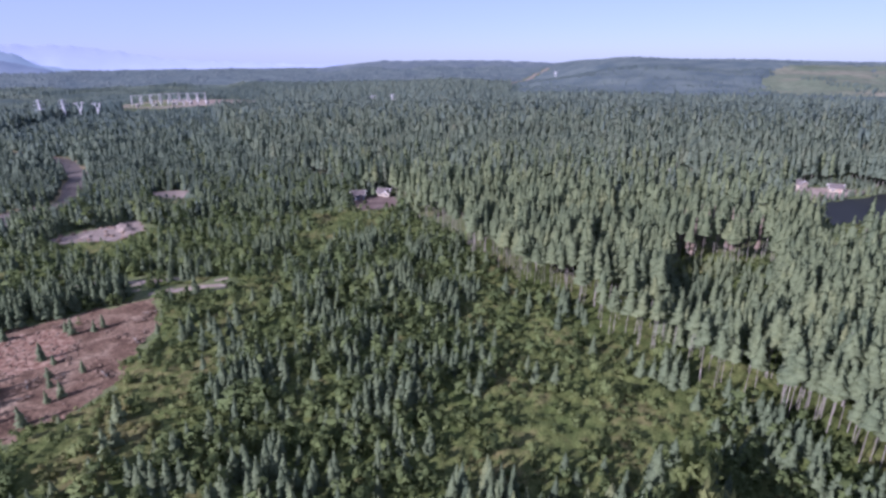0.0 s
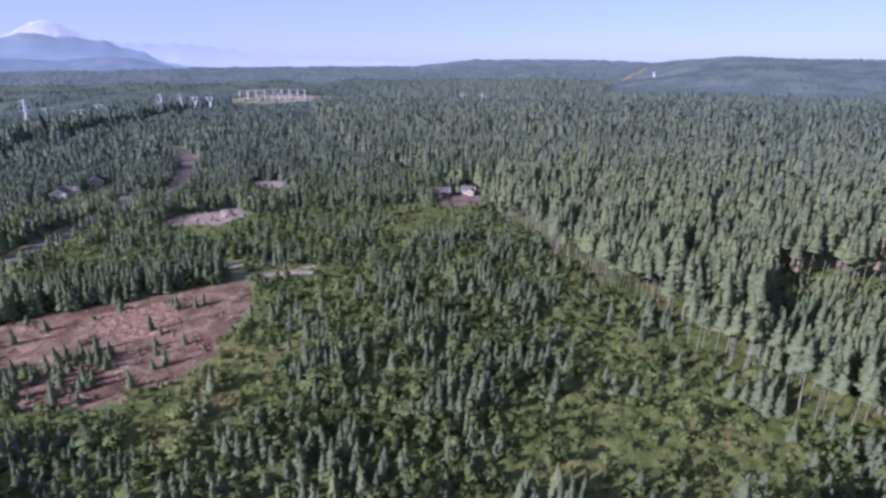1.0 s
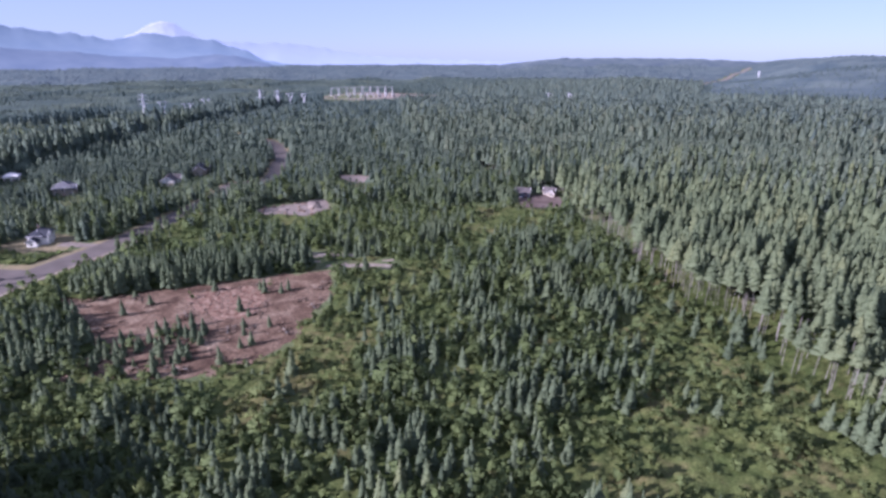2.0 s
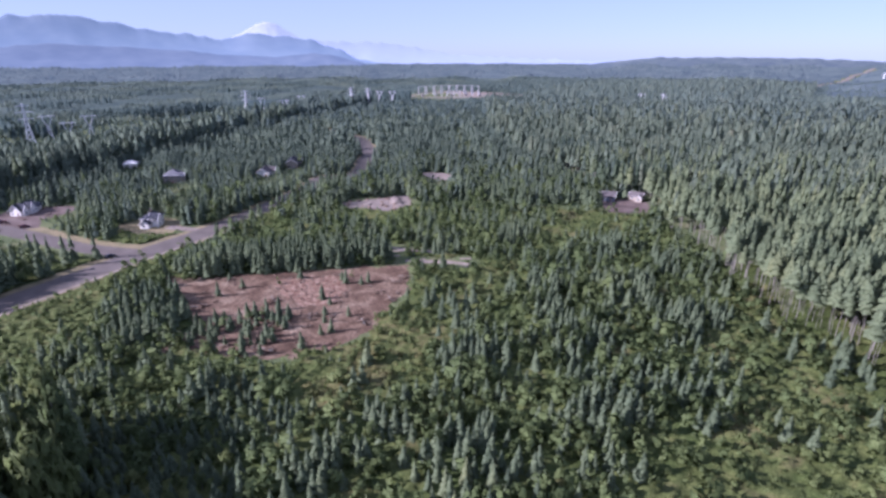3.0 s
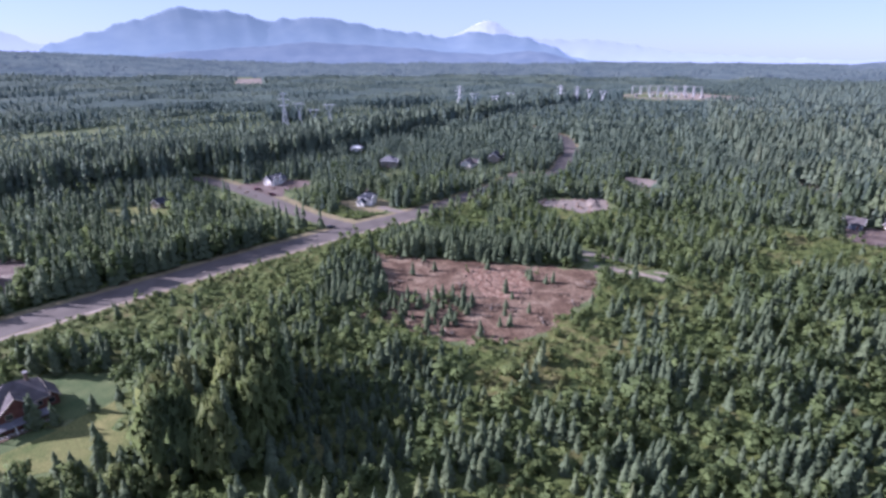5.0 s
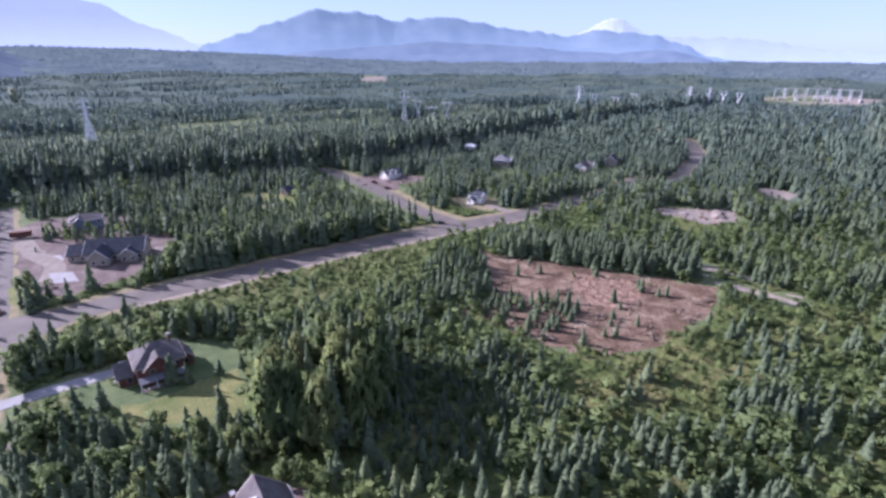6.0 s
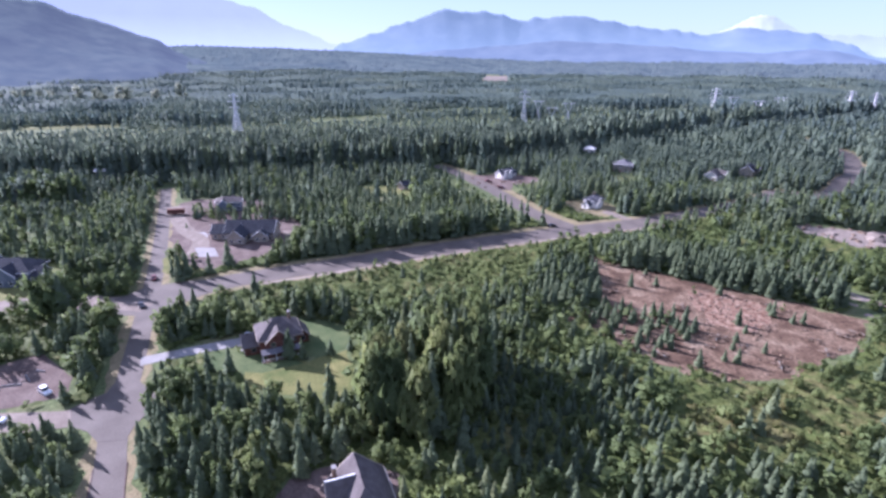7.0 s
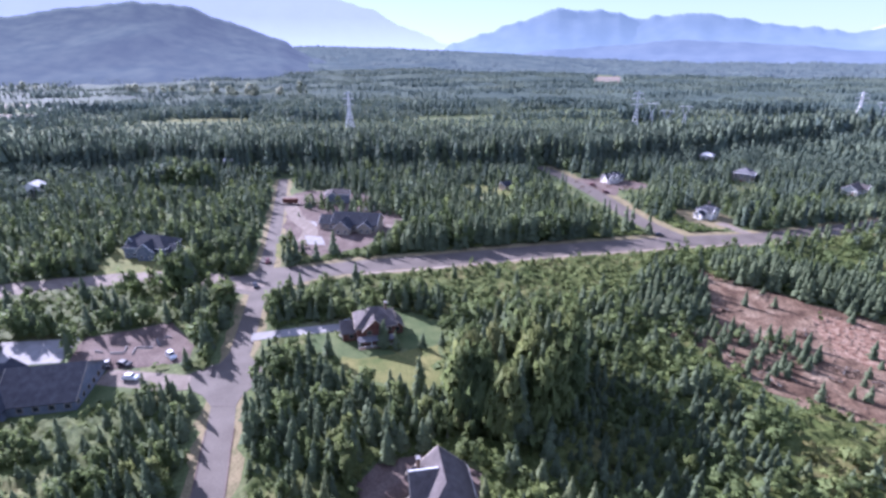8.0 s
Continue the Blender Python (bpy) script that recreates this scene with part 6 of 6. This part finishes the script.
def waist_tower(label, m, h):
    """A single-circuit tower: narrow lattice body that forks and carries one wide head beam."""
    top = thing("waist_tower", label, "power tower", m, "power line towers")
    for sx in (-1, 1):
        for sy in (-1, 1):
            bm = bmesh.new()
            beam(bm, (sx * 2.6, sy * 2.2, -0.5), (sx * 0.7, sy * 0.6, 0.58 * h), 0.65)
            beam(bm, (sx * 0.7, sy * 0.6, 0.58 * h), (sx * 3.8, sy * 0.5, 0.82 * h), 0.61)
            beam(bm, (sx * 3.8, sy * 0.5, 0.82 * h), (sx * 3.0, sy * 0.5, 0.93 * h), 0.61)
            part("leg", bm, M_STEEL, top)
    bm = bmesh.new()
    for sy in (-0.5, 0.5):
        beam(bm, (-7.5, sy, 0.93 * h), (7.5, sy, 0.93 * h), 0.65)
    for s in (-1, 1):
        beam(bm, (s * 3.4, 0, 0.93 * h), (s * 4.4, 0, h), 0.35)
        for x in (7.2,):
            beam(bm, (s * x, 0, 0.93 * h), (s * x, 0, 0.93 * h - 2.2), 0.29)
    part("crossarm", bm, M_STEEL, top)
    for k in range(2):
        bm = bmesh.new()
        for i in range(6):
            z0, z1 = 0.58 * h * i / 6, 0.58 * h * (i + 1) / 6
            w0, w1 = 2.6 - 1.9 * i / 6, 2.6 - 1.9 * (i + 1) / 6
            for s in (-1, 1):
                a, b = ((-w0, s * w0 * 0.85, z0), (w1, s * w1 * 0.85, z1)) if k == 0 else ((s * w0, -w0 * 0.85, z0), (s * w1, w1 * 0.85, z1))
                beam(bm, a, b, 0.32)
        part("bracing", bm, M_STEEL, top)
    return top


for x, y, h in ((-625, 306, 44), (-634, 608, 39), (-569, 783, 37), (-555, 812, 35), (-671, -34, 44)):
    lattice_tower("tall grey steel lattice power tower above woods", pose(x, y, float(land(x, y)), 0, 0, 65), h)
for x, y, h in ((-630, 328, 30), (-600, 331, 24), (-618, 364, 27), (-615, 622, 28), (-585, 636, 25), (-593, 683, 28), (-557, 852, 28), (-541, 870, 26)):
    waist_tower("grey steel power tower with wide forked head", pose(x, y, float(land(x, y)), 0, 0, 60), h)
for x, y, h in ((420, 2090, 24), (-98, 1086, 20), (-134, 1080, 20)):
    lattice_tower("far grey steel power tower on the skyline", pose(x, y, float(land(x, y)), 0, 0, 20), h, 1.7)


# ---- substation ----
def substation():
    bm = bmesh.new()
    n = 14
    ring = []
    for (x0, y0), (x1, y1) in zip(SUBSTATION, SUBSTATION[1:] + SUBSTATION[:1]):
        for k in range(n):
            x, y = x0 + (x1 - x0) * k / n, y0 + (y1 - y0) * k / n
            ring.append(bm.verts.new((x, y, float(land(x, y)) + 0.4)))
    mid = bm.verts.new((-505, 1150, float(land(-505, 1150)) + 0.4))
    for i in range(len(ring)):
        bm.faces.new((ring[i], ring[(i + 1) % len(ring)], mid))
    bmesh.ops.recalc_face_normals(bm, faces=bm.faces)
    tagged(part("gravel_pad", bm, M_SAND), "pale gravel pad of the substation", "gravel", kind="structure")

    def gantry(x, y, h, turn):
        top = thing("gantry", "white steel substation gantry", "gantry", pose(x, y, float(land(x, y)), 0, 0, turn), "substation gantries")
        for s in (-1, 1):
            bm = bmesh.new()
            beam(bm, (s * 8 - 1.2, 0, -1), (s * 8, 0, h), 0.85)
            beam(bm, (s * 8 + 1.2, 0, -1), (s * 8, 0, h), 0.85)
            part("leg", bm, M_TRIM, top)
        bm = bmesh.new()
        beam(bm, (-8, 0, h - 1), (8, 0, h - 1), 0.8)
        part("beam", bm, M_TRIM, top)
        for s in (-5, 0, 5):
            bm = bmesh.new()
            beam(bm, (s, 0, h - 1.5), (s, 0, h - 4), 0.35)
            part("insulator", bm, M_STEEL, top)

    for i in range(8):
        gantry(-612 + 13.5 * i, 1112 + 12.5 * i, 19, 47)
    for i in range(4):
        gantry(-560 + 22 * i, 1090 + 18 * i, 12, 47)
    for i in range(6):
        x, y = -590 + 26 * i, 1075 + 19 * i
        top = thing("transformer", "pale grey substation transformer", "transformer", pose(x, y, float(land(x, y)), 0, 0, 47), "substation transformers")
        bm = bmesh.new()
        box(bm, -3, 3, -2, 2, 0, 4.5, 0.2)
        part("tank", bm, M_CONCRETE, top)
        for s in (-1.6, 0, 1.6):
            bm = bmesh.new()
            beam(bm, (s, 0, 4.5), (s * 1.3, 0, 7.2), 0.4)
            part("bushing", bm, M_STEEL, top)


substation()


# ---- small things on the cleared lots ----
def rubble(name, label, mat, size, seed, flat=0.6):
    r = random.Random(seed)
    bm = bmesh.new()
    bmesh.ops.create_icosphere(bm, subdivisions=2, radius=1.0)
    for v in bm.verts:
        k = 1 + 0.35 * noise.noise(v.co * 1.6 + Vector((seed, 0, 0)))
        v.co = Vector((v.co.x * k * size, v.co.y * k * size * r.uniform(0.75, 1.0), max(-0.2, v.co.z * k * flat * size)))
    return tagged(part(name, bm, mat), label, name.replace("_", " "), name.replace("_", " ") + "s")


def slash_heap(seed, m):
    """A heap of cut branches and logs."""
    r = random.Random(seed)
    top = thing("slash_pile", "heap of cut brown branches on bare soil", "brush pile", m, "slash piles")
    for k in range(9):
        bm = bmesh.new()
        a, l = r.uniform(0, 6.28), r.uniform(1.2, 2.8)
        z = r.uniform(0.15, 0.9)
        beam(bm, (-l * math.cos(a), -l * math.sin(a), z * r.uniform(0.3, 1)), (l * math.cos(a), l * math.sin(a), z), r.uniform(0.12, 0.3))
        part("log", bm, M_BARK if k == 4 else M_LOG, top)
    return top


r = random.Random(77)
heaps = [slash_heap(i, pose(0, 0, 0)) for i in range(4)]
rocks = [rubble("boulder", "pale broken boulder on cleared ground", M_STONE, 0.7, 3 + i) for i in range(4)]
stumps = [rubble("stump", "dark brown tree stump in bare soil", M_LOG, 0.5, 13 + i, 0.9) for i in range(3)]
done = set()


def set_down(kinds, x, y, s):
    k = r.randrange(len(kinds))
    m = Matrix.Translation((x, y, 0.05)) @ Euler((0, 0, r.uniform(0, 6.28))).to_matrix().to_4x4()
    if (id(kinds), k) in done:
        ob = copy_thing(kinds[k], m)
    else:
        done.add((id(kinds), k))
        ob = kinds[k]
        ob.matrix_basis = m
    ob.scale = (s, s, s)


def in_lot(poly):
    xs, ys = [p[0] for p in poly], [p[1] for p in poly]
    while True:
        x, y = r.uniform(min(xs), max(xs)), r.uniform(min(ys), max(ys))
        if inside(poly, np.array([x]), np.array([y]))[0]:
            return x, y


for i in range(34):
    set_down(heaps, *in_lot(SOIL), r.uniform(0.5, 1.2))
for i in range(60):
    set_down(stumps, *in_lot(SOIL), r.uniform(0.6, 1.6))
for i in range(60):
    set_down(rocks, *in_lot(SOIL), r.uniform(0.3, 0.8))
for i in range(170):
    set_down(rocks, *in_lot([(-160, 154), (-146, 166), (-132, 172), (-120, 160), (-117, 148), (-132, 138), (-148, 144)]), r.uniform(0.4, 1.0))
for i in range(26):
    set_down(rocks, *in_lot(ROCKY_LOT), r.uniform(1.0, 2.6))
for x, y, s in ((-176, 284, 4.6), (-169, 277, 3.6), (-181, 291, 4.0), (-190, 272, 2.6)):
    mound = rubble("gravel_mound", "heaped mound of pale excavated gravel", M_GRAVEL, s, int(s * 10), 0.42)
    mound.matrix_world = pose(x, y, 0.05)
for i in range(10):
    set_down(rocks, *in_lot(CABIN_LOT), r.uniform(0.6, 1.4))
for i in range(14):
    set_down(heaps, *in_lot(LOT_EIGHT), r.uniform(0.4, 0.8))

# low foundation walls on the bare lot
for x, y, a, l in ((-160, -91, 70, 3), (-158.5, -85, 88, 4), (-160.5, -83.2, 12, 4), (-159, -80, 8, 4), (-161, -77.5, 84, 5), (-164, -74.5, 30, 5), (-167, -72.2, 60, 3)):
    bm = bmesh.new()
    box(bm, -l / 2, l / 2, -0.1, 0.1, -0.1, 0.45, 0.02)
    box(bm, -l / 2, l / 2, -0.2, 0.2, -0.1, 0.08, 0.02)
    ob = part("foundation_wall", bm, M_CONCRETE)
    ob.matrix_world = pose(x, y, 0.05, 0, 0, a)
    tagged(ob, "low pale concrete foundation wall on bare lot", "foundation wall", "foundation walls")
